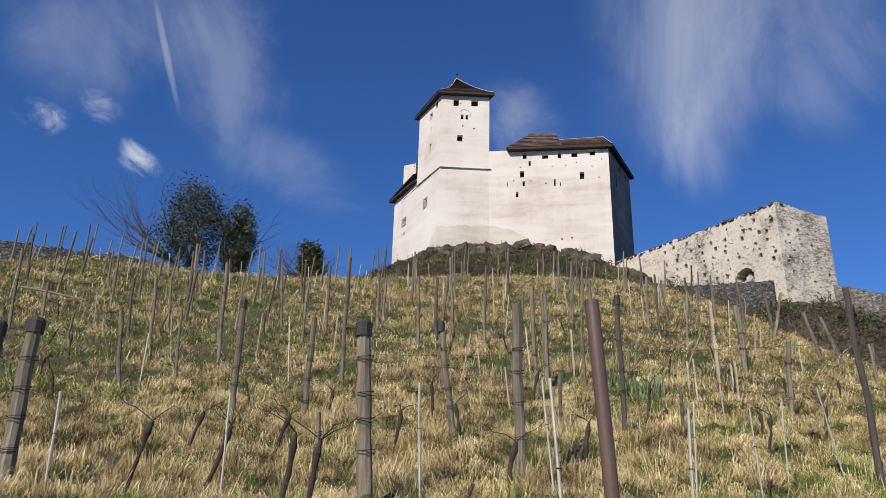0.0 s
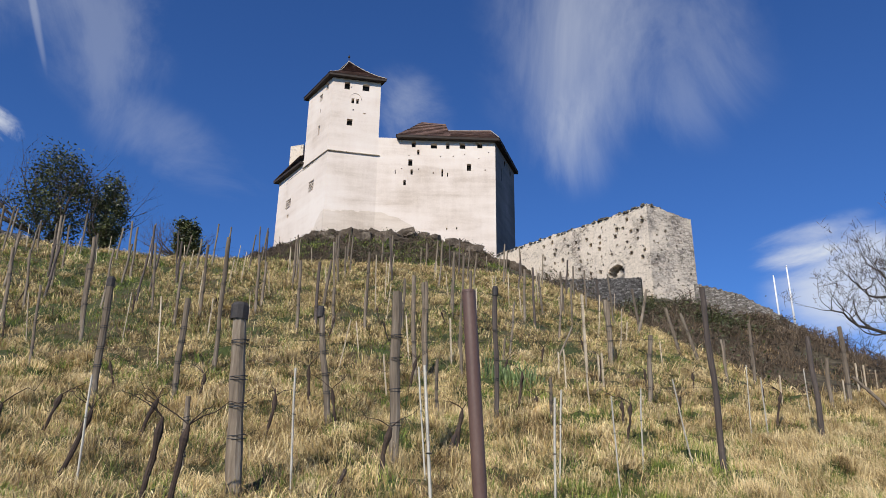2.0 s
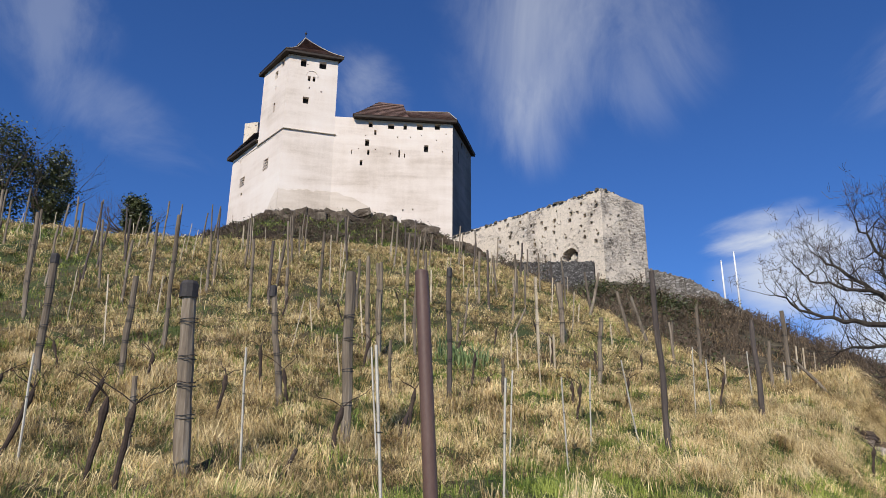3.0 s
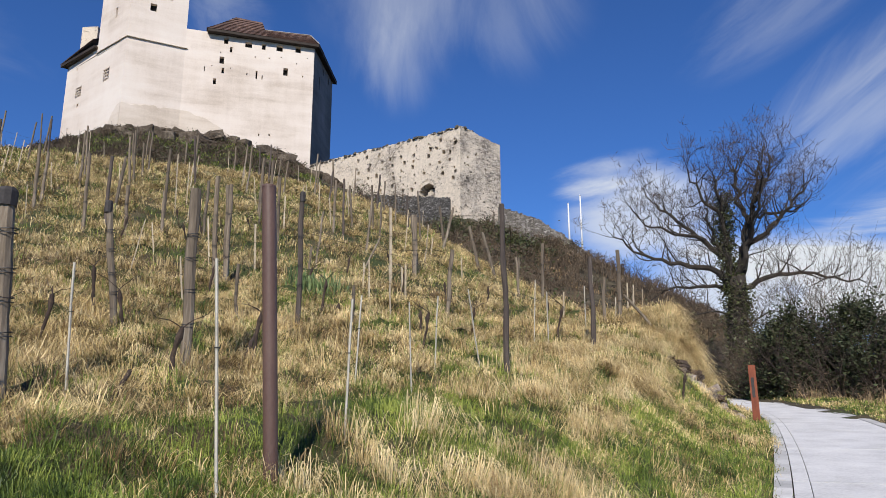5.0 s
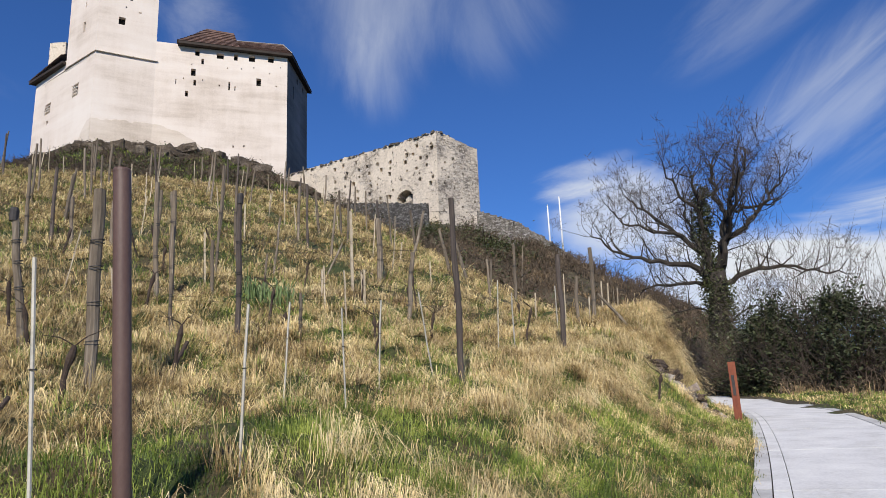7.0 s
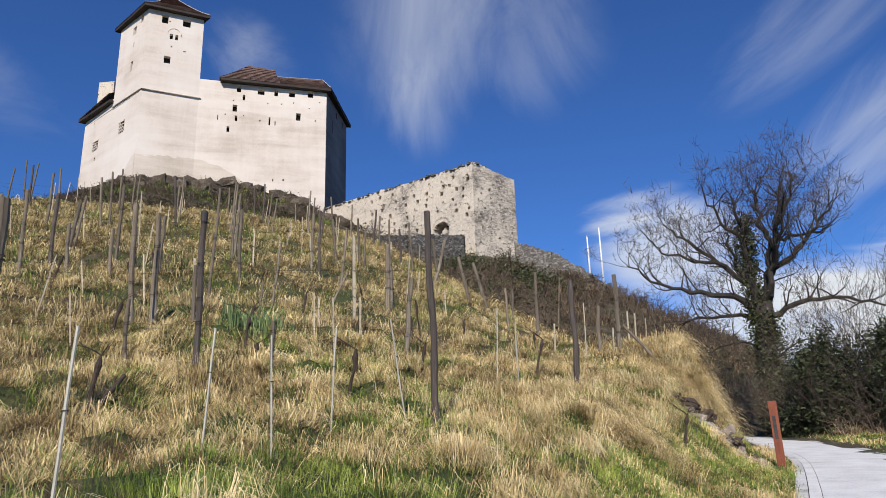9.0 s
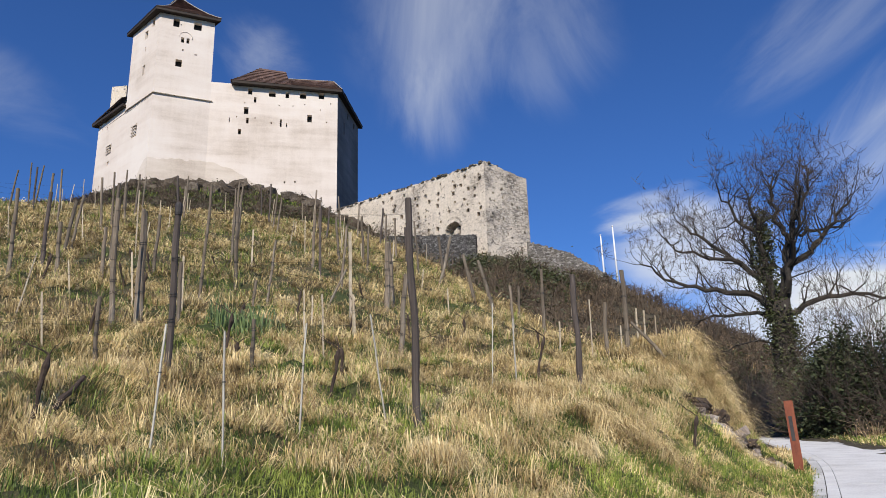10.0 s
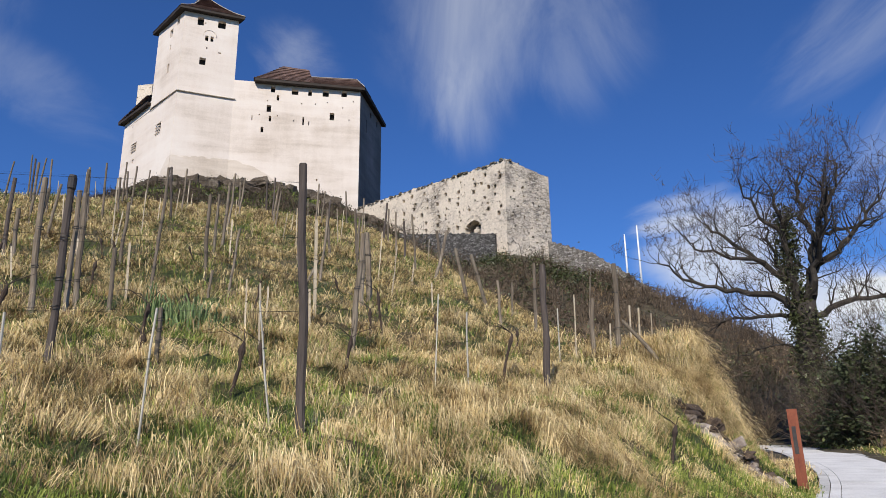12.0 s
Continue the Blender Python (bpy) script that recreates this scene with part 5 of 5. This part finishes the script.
    centres += [side * -0.4 + Vector((0.3 * math.cos(a), 0.3 * math.sin(a), h)) for h in np.linspace(6.6, 12.5, 20) for a in np.linspace(0, 6.28, 6)]
    leaf_cloud(ivy, centres, 11000, 0.24, 0.10, rng)
    part("ivy", ivy, IVY, tree, "dull green climbing ivy")


bare_tree(35.1, 33.0)


def shrub(name, label, x, y, wide, tall, leaves, size, twigs, leaf_mat, twig_mat, seed, sink=0.2):
    """A dense bush: a cage of twigs filled with clumps of leaves."""
    rng = random.Random(seed)
    bush = thing(name, label, "bush", at=(x, y, ground_height(x, y) - sink))
    wood, tips = Soup(), []
    for _ in range(twigs):
        a = rng.uniform(0, 6.28)
        r0 = rng.uniform(0, 0.35) * wide
        d = Vector((math.cos(a) * rng.uniform(0.1, 1.0), math.sin(a) * rng.uniform(0.1, 1.0), rng.uniform(0.5, 1.2)))
        grow(wood, (math.cos(a) * r0, math.sin(a) * r0, 0), d, tall * rng.uniform(0.3, 0.5), 0.035, 2, rng, tips, 0.6, 0.1, (2, 3), (0.55, 0.85), 5, 0.9)
    part("branchwork", wood, twig_mat, bush)
    if leaves:
        soup, centres = Soup(), []
        while len(centres) < 130:
            a, k, h = rng.uniform(0, 6.28), rng.random() ** 0.5, rng.random()
            edge = wide * math.sqrt(max(0.0, 1 - (h * 0.95) ** 2.4)) * (0.85 + 0.25 * noise.noise((a * 1.5, h * 4, seed)))
            centres.append(Vector((math.cos(a) * edge * k, math.sin(a) * edge * k, 0.1 + h * tall * (0.85 + 0.25 * noise.noise((a * 2, seed, 3))))))
        leaf_cloud(soup, centres, leaves, 0.30, size, rng)
        part("leaves", soup, leaf_mat, bush)
    return bush


EVERGREEN, THICKET = "dense dark evergreen bush beside the path", "leafless tangled brown thicket"
for bx, by, wide, tall, leaves, seed in ((30.2, 25.4, 2.3, 5.2, 13000, 81), (31.2, 22.4, 2.6, 5.6, 14000, 82), (31.6, 19.6, 1.8, 3.9, 6000, 83)):
    shrub("evergreen_bush", EVERGREEN, bx, by, wide, tall, leaves, 0.095, 110, LEAF, TWIG, seed, 0.6)
for bx, by, wide, tall, leaves, twigs, seed in ((34.5, 23.0, 3.2, 9.0, 0, 90, 84), (35.5, 19.0, 3.2, 6.8, 0, 70, 85), (34.0, 27.5, 3.0, 7.8, 0, 70, 86), (30.0, 38.5, 3.0, 6.2, 700, 90, 87), (33.0, 40.5, 3.0, 6.5, 0, 90, 103), (36.0, 39.5, 3.0, 5.5, 500, 90, 104), (25.5, 38.5, 2.2, 3.6, 300, 80, 105),
                                                (29.0, 37.0, 2.6, 3.8, 0, 80, 88), (33.8, 30.8, 2.4, 4.4, 1500, 70, 89), (31.6, 28.6, 1.6, 3.4, 1200, 70, 94), (36.5, 13.5, 3.0, 5.0, 0, 60, 95), (26.5, 41.0, 2.6, 3.6, 0, 70, 96), (36.5, 28.0, 3.6, 10.5, 0, 90, 97), (33.4, 17.0, 2.4, 4.4, 0, 90, 98), (31.0, 27.2, 1.6, 3.2, 900, 90, 99), (33.5, 14.5, 2.4, 4.0, 0, 90, 102)):
    shrub("bare_thicket", THICKET, bx, by, wide, tall, leaves, 0.1, twigs, IVY, TWIG if seed < 87 else BRAMBLE, seed)


def ivy_tree(x, y, tall, wide, seed, leaves, label, bare):
    rng = random.Random(seed)
    tree = thing("ivy_tree", label, "tree", at=(x, y, ground_height(x, y) - 0.3))
    wood, tips = Soup(), []
    for _ in range(8):
        grow(wood, (rng.uniform(-0.3, 0.3) * wide, rng.uniform(-0.3, 0.3) * wide, 0), (rng.uniform(-0.5, 0.5), rng.uniform(-0.4, 0.4), 1), tall * 0.35, 0.10, 4, rng, tips, 0.5, 0, (2, 3), (0.6, 0.8), 6, 0.7)
    for _ in range(bare):
        grow(wood, (-0.3 * wide, 0, tall * 0.1), (-1, rng.uniform(-0.4, 0.4), rng.uniform(0.25, 0.8)), tall * 0.42, 0.07, 4, rng, tips, 0.5, 0, (2, 3), (0.6, 0.8), 6, 0.7)
    part("branchwork", wood, TWIG, tree)
    soup = Soup()
    centres = []
    for _ in range(150):
        a, k, h = rng.uniform(0, 6.28), rng.random() ** 0.5, rng.random()
        edge = wide * (0.55 + 0.45 * math.sin(math.pi * min(1, h * 0.9 + 0.15))) * (0.8 + 0.5 * noise.noise((a * 1.3, h * 3, seed)))
        centres.append(Vector((math.cos(a) * edge * k, math.sin(a) * edge * k, tall * (0.1 + 0.88 * h * (0.8 + 0.3 * noise.noise((a, seed, 1)))))))
    leaf_cloud(soup, centres, leaves, wide * 0.14, 0.10, rng)
    part("leaves", soup, IVY, tree)


ivy_tree(-18.0, 47.5, 7.9, 3.0, 91, 9000, "dark ivy-clad tree on the vineyard's crest", 9)
ivy_tree(-14.9, 48.0, 6.6, 1.5, 92, 6500, "slender ivy-clad tree on the vineyard's crest", 0)
ivy_tree(-9.5, 46.8, 3.6, 1.1, 93, 4500, "small ivy-grown stump with bare twigs", 5)


def scrub():
    """Bramble and bare bushes over the castle's rock and the gully beside the vineyard."""
    rng = random.Random(101)
    soup, leaves = Soup(), Soup()
    made = 0
    while made < 3600:
        if rng.random() < 0.55:
            x, y = rng.uniform(-34, 46), rng.uniform(76, 104)
        else:
            x, y = rng.uniform(14, 58), rng.uniform(20, 80)
        if scrubby(x, y) < 0.6 or (y > 103 and -6 < x < 30) or on_path(x, y, 0.8):
            continue
        if noise.noise((x * 0.22, y * 0.22, 7.0)) < -0.12:
            continue
        if x > 36 and y > 73.5 - 0.6 * (x - 36) or (22 < x < 44 and y > 82):
            continue
        if 40 < x < 54 and y > 112.5 - 0.92 * x - 0.5:
            continue
        # the terrace wall stands clear
        u = (x - 36.4) * -0.815 + (y - 71.6) * 0.58
        w = (x - 36.4) * 0.58 + (y - 71.6) * 0.815
        if -1 < u < 22 and -3.0 < w < 4:
            continue
        made += 1
        far = math.hypot(x, y)
        tall = rng.uniform(0.35, 1.1) * (1.6 if rng.random() < 0.1 else 1.0) * (0.75 if y > 85 else 1.3)
        z = ground_height(x, y) - 0.1
        green = noise.noise((x * 0.06, y * 0.06, 4.0)) > 0.0
        for _ in range(9):
            a, r = rng.uniform(0, 6.28), rng.uniform(0.3, 1.0) * tall
            p = Vector((x + rng.uniform(-0.5, 0.5), y + rng.uniform(-0.5, 0.5), z))
            q = p + Vector((math.cos(a) * r * 0.45, math.sin(a) * r * 0.45, tall * rng.uniform(0.5, 1.0)))
            e = q + Vector((math.cos(a) * r * 0.6, math.sin(a) * r * 0.6, tall * rng.uniform(-0.25, 0.3)))
            w = 0.006 + 0.00028 * far
            soup.tube([p, q, e], [w * 1.4, w, w * 0.5], 3, False)
            for _ in range(2):
                f = q + Vector((rng.uniform(-1, 1), rng.uniform(-1, 1), rng.uniform(-0.3, 1))) * tall * 0.45
                soup.tube([q, f], [w * 0.8, w * 0.4], 3, False)
        if green:
            leaf_cloud(leaves, [(x, y, z + tall * 0.35)], 34, tall * 0.42, 0.05 + far * 0.0012, rng)
    # ivy and brambles under the terrace wall
    for _ in range(420):
        k, out = rng.random(), rng.uniform(0.6, 8.0)
        x, y = 36.8 - 17.5 * k - 0.58 * out, 71.4 + 12.4 * k - 0.815 * out
        tall = rng.uniform(0.4, 1.0)
        leaf_cloud(leaves, [(x, y, ground_height(x, y) + tall * 0.4)], 34, tall * 0.5, 0.12, rng)
    for _ in range(520):
        x = rng.uniform(25.0, 43.0)
        y = 72.6 - 0.12 * (x - 34) - abs(rng.gauss(0, 5.0)) - 0.8
        if noise.noise((x * 0.25, y * 0.25, 6.0)) < -0.15:
            continue
        tall = rng.uniform(0.5, 1.2)
        leaf_cloud(leaves, [(x, y, ground_height(x, y) + tall * 0.45)], 42, tall * 0.5, 0.14, rng)
    for _ in range(260):
        x, y = rng.uniform(-6, 24), rng.uniform(90, 101)
        tall = rng.uniform(0.3, 0.8)
        if noise.noise((x * 0.2, y * 0.2, 9.0)) > -0.05:
            leaf_cloud(leaves, [(x, y, ground_height(x, y) + tall * 0.4)], 26, tall * 0.5, 0.13, rng)
    solo("bramble_scrub", soup, BRAMBLE, "brown leafless bramble scrub over the rocky slope", "scrub", "stuff")
    solo("low_ivy", leaves, IVY, "dull green ivy and brambles among the scrub", "ground cover", "stuff")


scrub()


def crag():
    """Broken rock under the castle wall."""
    rng = random.Random(111)
    soup = Soup()
    for _ in range(380):
        k = rng.random()
        x = -9 + 36 * k
        y = 104.4 - 2.2 * (k > 0.75) - rng.uniform(0.0, 11.0) + 4 * max(0, 0.2 - k) * 5
        r = rng.uniform(0.4, 1.7)
        lump(soup, (x, y, ground_height(x, y) + rng.uniform(-0.5, 0.25)), (r * 1.1, r * 0.8, r * rng.uniform(0.5, 1.0)), rng)
    solo("crag", soup, CRAG, "dark broken rock at the castle's foot", "rock", "stuff")


crag()


def bank_rock():
    """The ledge of bedrock laid bare in the bank above the path."""
    rng = random.Random(121)
    rock = thing("rock_outcrop", "pale and brown bedrock laid bare in the bank", "rock", at=(14.8, 15.2, 2.0))
    for i in range(85):
        k = i / 84
        low = i % 2
        x, y = 13.15 + 1.6 * k + rng.uniform(-0.12, 0.12), 14.5 - 0.12 * k + rng.uniform(-0.1, 0.22) - 0.26 * low
        z = ground_height(x, y) + rng.uniform(-0.12, 0.02)
        soup = Soup()
        w = rng.uniform(0.16, 0.46) if i % 3 else rng.uniform(0.1, 0.22)
        lump(soup, (x - 14.8, y - 15.2, z - 2.0), (w * 0.95, w * 0.5, w * rng.uniform(0.16, 0.36)), rng, 0.7)
        part("stone", soup, ROCK if low else ROCK_DARK, rock)


bank_rock()


# ---- grass ----
def meadow(tufts, per_tuft, region, length, spread, width, keep, seed, down=0.5, stiff=0.5, fall=0.62, short=False):
    """Tussocks of grass as one mesh: blades that rise from a common root, arch over and hang downhill."""
    rng = np.random.default_rng(seed)
    x0, x1, y0, y1 = region
    roots = []
    for _ in range(tufts * 6):
        if len(roots) >= tufts:
            break
        x, y = x0 + (x1 - x0) * rng.random(), y0 + (y1 - y0) * rng.random()
        if on_path(x, y, 0.03) or not keep(x, y, rng):
            continue
        z = surface(x, y)
        gx, gy = (surface(x + 0.15, y) - z) / 0.15, (surface(x, y + 0.15) - z) / 0.15
        roots.append((x, y, z, gx, gy, rng.uniform(0.6, 1.4), rng.uniform(0, 6.283)))
    r = np.repeat(np.array(roots), per_tuft, axis=0)
    n = len(r)
    ox, oy = rng.normal(0, spread, n) * r[:, 5], rng.normal(0, spread, n) * r[:, 5]
    bx, by = r[:, 0] + ox, r[:, 1] + oy
    bz = r[:, 2] + ox * r[:, 3] + oy * r[:, 4] - 0.02
    turn = np.arctan2(oy, ox) + rng.normal(0, 0.7, n)
    # all blades of a tuft share a lie, and the slope pulls them down
    vx = np.cos(turn) * 0.5 + np.cos(r[:, 6]) * 0.35 - r[:, 3] * down * 2.2
    vy = np.sin(turn) * 0.5 + np.sin(r[:, 6]) * 0.35 - r[:, 4] * down * 2.2
    k = np.maximum(0.05, np.hypot(vx, vy))
    vx, vy = vx / k, vy / k
    l = length * r[:, 5] * rng.uniform(0.45, 1.3, n)
    lay = np.clip(rng.normal(1 - stiff, 0.22, n), 0.1, 0.95)
    reach, rise = l * lay, l * np.sqrt(1 - lay ** 2)
    far = np.hypot(bx - 2, by - 1)
    w = width * (0.75 + far / 10) * rng.uniform(0.6, 1.5, n)
    face = turn + rng.normal(0, 0.9, n)
    sx, sy = -np.sin(face) * w, np.cos(face) * w
    slope = r[:, 3] * vx + r[:, 4] * vy            # the ground under the blade's tip
    count = 5 if short else 7
    v = np.zeros((n, count, 3))

    def put(i, f, h, side):
        v[:, i, 0], v[:, i, 1] = bx + vx * reach * f + sx * side, by + vy * reach * f + sy * side
        v[:, i, 2] = np.maximum(bz + rise * h, bz + slope * reach * f + 0.01 * (f > 0))

    put(0, 0, 0, -1), put(1, 0, 0, 1)
    base = np.arange(n)[:, None] * count
    if short:
        put(2, 0.42, 0.8, 0.85), put(3, 0.42, 0.8, -0.85), put(4, 1.05, fall, 0)
        quads, ends = [(0, 1, 2, 3)], (3, 2, 4)
    else:
        put(2, 0.28, 0.62, 0.9), put(3, 0.28, 0.62, -0.9), put(4, 0.68, 0.86 * min(1.0, 0.6 + 0.65 * fall), 0.65), put(5, 0.68, 0.86 * min(1.0, 0.6 + 0.65 * fall), -0.65), put(6, 1.05, fall, 0)
        quads, ends = [(0, 1, 2, 3), (3, 2, 4, 5)], (5, 4, 6)
    soup = Soup()
    soup.v = v.reshape(-1, 3).tolist()
    soup.f = [f for q in quads for f in (base + np.array([q])).tolist()] + (base + np.array([ends])).tolist()
    soup.m = [0] * len(soup.f)
    return soup


def bare_rock(x, y):
    """Along the outcrop in the bank no grass grows."""
    k = max(0.0, min(1.0, (x - 13.1) / 1.65))
    return math.hypot(x - 13.1 - 1.65 * k, y - 14.42 + 0.12 * k) < 0.36 + 0.15 * noise.noise((x * 3, y * 3, 1))


def greenness(x, y):
    d = along(x, y)[1] - path_edge(along(x, y)[0])
    lawn = smooth(2.2, 0.6, x) * smooth(5.6, 4.4, y) * 0.6
    return lawn + 0.32 * noise.noise((x * 0.42, y * 0.42, 3.3)) + 0.40 * noise.noise((x * 1.5, y * 1.5, 8.1)) + 0.25 * noise.noise((x * 3.7, y * 3.7, 2.2)) + 0.26 * smooth(5.5, 3.0, d) + 0.1 * smooth(2.2, 1.4, d) * smooth(6, 9, along(x, y)[0]) + 0.07 + 0.15 * smooth(0.0, -9.0, x) * smooth(13, 20, y) - 0.14 * smooth(2.0, -1.0, x) * smooth(6.0, 7.5, y) * smooth(16.0, 12.0, y)


def is_meadow(x, y):
    return scrubby(x, y) < 0.5 and not bare_rock(x, y)


def dry(x, y, rng):
    return is_meadow(x, y) and greenness(x, y) < rng.normal(0.14, 0.12)


def fresh(x, y, rng):
    return is_meadow(x, y) and greenness(x, y) > rng.normal(-0.02, 0.14)


GRASS = "dry straw-coloured tussocks of matted grass"
solo("dry_grass", meadow(5600, 44, (-9, 16, 2.0, 16), 0.22, 0.08, 0.0018, dry, 1, 0.6, 0.1, fall=0.35, short=True), STRAW, GRASS, "grass", "stuff")
solo("dry_grass", meadow(12500, 22, (-23, 15, 15, 47), 0.30, 0.13, 0.0021, dry, 2, 0.6, 0.08, fall=0.3, short=True), STRAW, GRASS, "grass", "stuff")
solo("thatch", meadow(1900, 24, (-9, 16, 2.0, 18), 0.20, 0.13, 0.0022, dry, 7, 0.6, 0.08, fall=0.3, short=True), THATCH, "brown dead thatch between the tussocks", "grass", "stuff")
solo("thatch", meadow(4500, 14, (-23, 15, 15, 47), 0.24, 0.15, 0.0024, dry, 17, 0.6, 0.06, fall=0.3, short=True), THATCH, "brown dead thatch between the tussocks", "grass", "stuff")
solo("green_grass", meadow(8000, 28, (-9, 16, 0.5, 16), 0.15, 0.09, 0.0019, fresh, 3, 0.3, 0.4, short=True), GREEN, "short green spring grass", "grass", "stuff")
solo("green_grass", meadow(4600, 18, (-23, 15, 15, 47), 0.22, 0.17, 0.0023, fresh, 4, 0.4, 0.3, short=True), GREEN, "short green spring grass", "grass", "stuff")


def tussock_place(x, y, rng):
    """Tussocks stand apart from each other on the drier ground."""
    return dry(x, y, rng) and noise.noise((x * 1.7, y * 1.7, 11.0)) > 0.12


solo("dry_tussock", meadow(650, 90, (-9, 16, 3.0, 20), 0.36, 0.085, 0.0018, tussock_place, 9, 0.7, 0.25, fall=0.1), STRAW_PALE, "pale arching tussocks of dry grass", "grass", "stuff")

# heavy tussocks along the foot of the slope
FOOT_TUFTS = ((5.9, 9.6), (6.4, 9.2), (7.3, 9.7), (8.4, 10.6), (9.3, 11.3), (5.4, 7.5), (4.4, 8.1), (6.3, 8.5), (5.3, 8.2), (3.9, 8.0), (7.9, 11.7), (6.4, 10.0),
              (1.2, 4.8), (1.9, 5.8), (2.1, 5.2), (2.8, 6.3), (4.1, 7.6), (3.0, 5.6), (5.3, 8.5), (7.6, 9.8), (1.5, 4.8), (2.4, 5.0))


def foot_tuft(x, y, rng):
    return min(math.hypot(x - a, y - b) for a, b in FOOT_TUFTS) < 0.24


solo("foot_tussock", meadow(105, 150, (0.5, 10, 4, 12.5), 0.46, 0.09, 0.0017, foot_tuft, 21, 0.3, 0.34, fall=0.05), STRAW_PALE, "heavy arching tussocks of bleached grass along the slope's foot", "grass", "stuff")


def rough_slope(x, y, rng):
    return scrubby(x, y) > 0.5 and not on_path(x, y, 1.0) and noise.noise((x * 0.16, y * 0.16, 2.0)) > -0.05 and not (22 < x < 46 and y > 76)


solo("rough_grass", meadow(3000, 14, (14, 56, 17, 76), 0.5, 0.3, 0.0030, rough_slope, 22, 0.5, 0.3, short=True), THATCH, "brown rough grass among the scrub", "grass", "stuff")
solo("rough_grass", meadow(1800, 14, (-8, 28, 76, 101), 0.4, 0.3, 0.0026, rough_slope, 23, 0.5, 0.3, short=True), GREEN, "dull green rough grass among the rocks", "grass", "stuff")


def lawn_edge(x, y, rng):
    s, p = along(x, y)
    d = p - path_edge(s)
    return 0 < d < 5.0 and not bare_rock(x, y) and rng.random() < (1 - 0.6 * smooth(10, 14, s)) * smooth(5.0, 2.6, d) * (0.36 + 0.9 * noise.noise((x * 0.8, y * 0.8, 5.0)) + 0.35 * noise.noise((x * 3.1, y * 3.1, 1.0)) + 0.3 * smooth(5.0, 3.0, x) + 0.4 * smooth(2.0, 0.0, x))



def turf(x, y, rng):
    """Mown turf at the foot of the slope, thinning out uphill."""
    return rng.random() < smooth(6.2, 4.6, y + 0.5 * noise.noise((x, y, 4.0))) * smooth(2.4, 1.2, x)


def lawn_straw(x, y, rng):
    s, p = along(x, y)
    d = p - path_edge(s)
    return 0.02 < d < 3.0 and not bare_rock(x, y) and rng.random() < 0.25 + 0.9 * noise.noise((x * 0.9, y * 0.9, 2.0)) + 0.5 * smooth(8, 12, s)


solo("lawn", meadow(9500, 15, (-5, 20, 0.0, 18), 0.11, 0.075, 0.0019, lawn_edge, 11, 0.2, 0.5, short=True), GREEN, "dense short green turf beside the path", "grass", "stuff")

solo("lawn", meadow(7000, 16, (-4.5, 2.4, 2.6, 6.2), 0.085, 0.065, 0.0019, turf, 14, 0.2, 0.5, short=True), GREEN, "dense short green turf at the slope's foot", "grass", "stuff")
solo("lawn_straw", meadow(4200, 18, (-4, 26, 0.5, 22), 0.13, 0.09, 0.0020, lawn_straw, 15, 0.4, 0.25, short=True), STRAW, "dry blades among the short turf beside the path", "grass", "stuff")
solo("pole_tuft", meadow(60, 40, (0.2, 1.8, 3.0, 6.0), 0.2, 0.06, 0.0024, turf, 16, 0.5, 0.35), STRAW, "tufts of dry grass in the short turf", "grass", "stuff")


def verge(x, y, rng):
    s, p = along(x, y)
    return p < path_lower(s) and p > path_lower(s) - 4


solo("verge_grass", meadow(3600, 16, (5, 46, 0, 30), 0.10, 0.12, 0.0033, verge, 8, 0.1, 0.5, short=True), GREEN, "short green grass along the path's lower side", "grass", "stuff")
solo("verge_straw", meadow(2400, 14, (5, 46, 0, 30), 0.12, 0.12, 0.0028, verge, 12, 0.2, 0.3, short=True), STRAW, "dry grass along the path's lower side", "grass", "stuff")


def tall_straw(x, y, rng):
    """The bank of long pale straw above the path's bend, and tussocks nearer by."""
    s, p = along(x, y)
    d = p - path_edge(s)
    bank = smooth(9.5, 12.5, s) * smooth(24.5, 22.0, s) * smooth(1.8 - 0.9 * smooth(17.5, 20, s), 2.6 - 0.9 * smooth(17.5, 20, s), d) * smooth(4.8, 3.2, d)
    tuft = smooth(0.0, 0.2, noise.noise((x * 0.9, y * 0.9, 6.6))) * smooth(0.5, 0.9, d) * smooth(2.6, 1.9, d) * smooth(1.5, 3.0, s) * smooth(9.5, 7.5, s)
    return not bare_rock(x, y) and rng.random() < max(bank * smooth(-0.3, 0.12, noise.noise((x * 1.1, y * 1.1, 3.0))), 0.8 * tuft)


solo("tall_straw", meadow(1300, 70, (0, 17.5, 3, 20), 0.38, 0.11, 0.0017, tall_straw, 5, 0.45, 0.18, fall=0.15), STRAW_PALE, "long pale straw combed downhill over the bank", "grass", "stuff")


def iris_patch(x, y, rng):
    return rng.random() < smooth(1.0, 0.3, math.hypot((x - 4.2) / 0.75, (y - 15.9) / 0.55))


solo("iris_leaves", meadow(130, 12, (2, 6, 14.5, 17.5), 0.46, 0.09, 0.006, iris_patch, 6, 0.05, 0.85), LUSH, "patch of upright lush green leaves", "plant", "stuff")
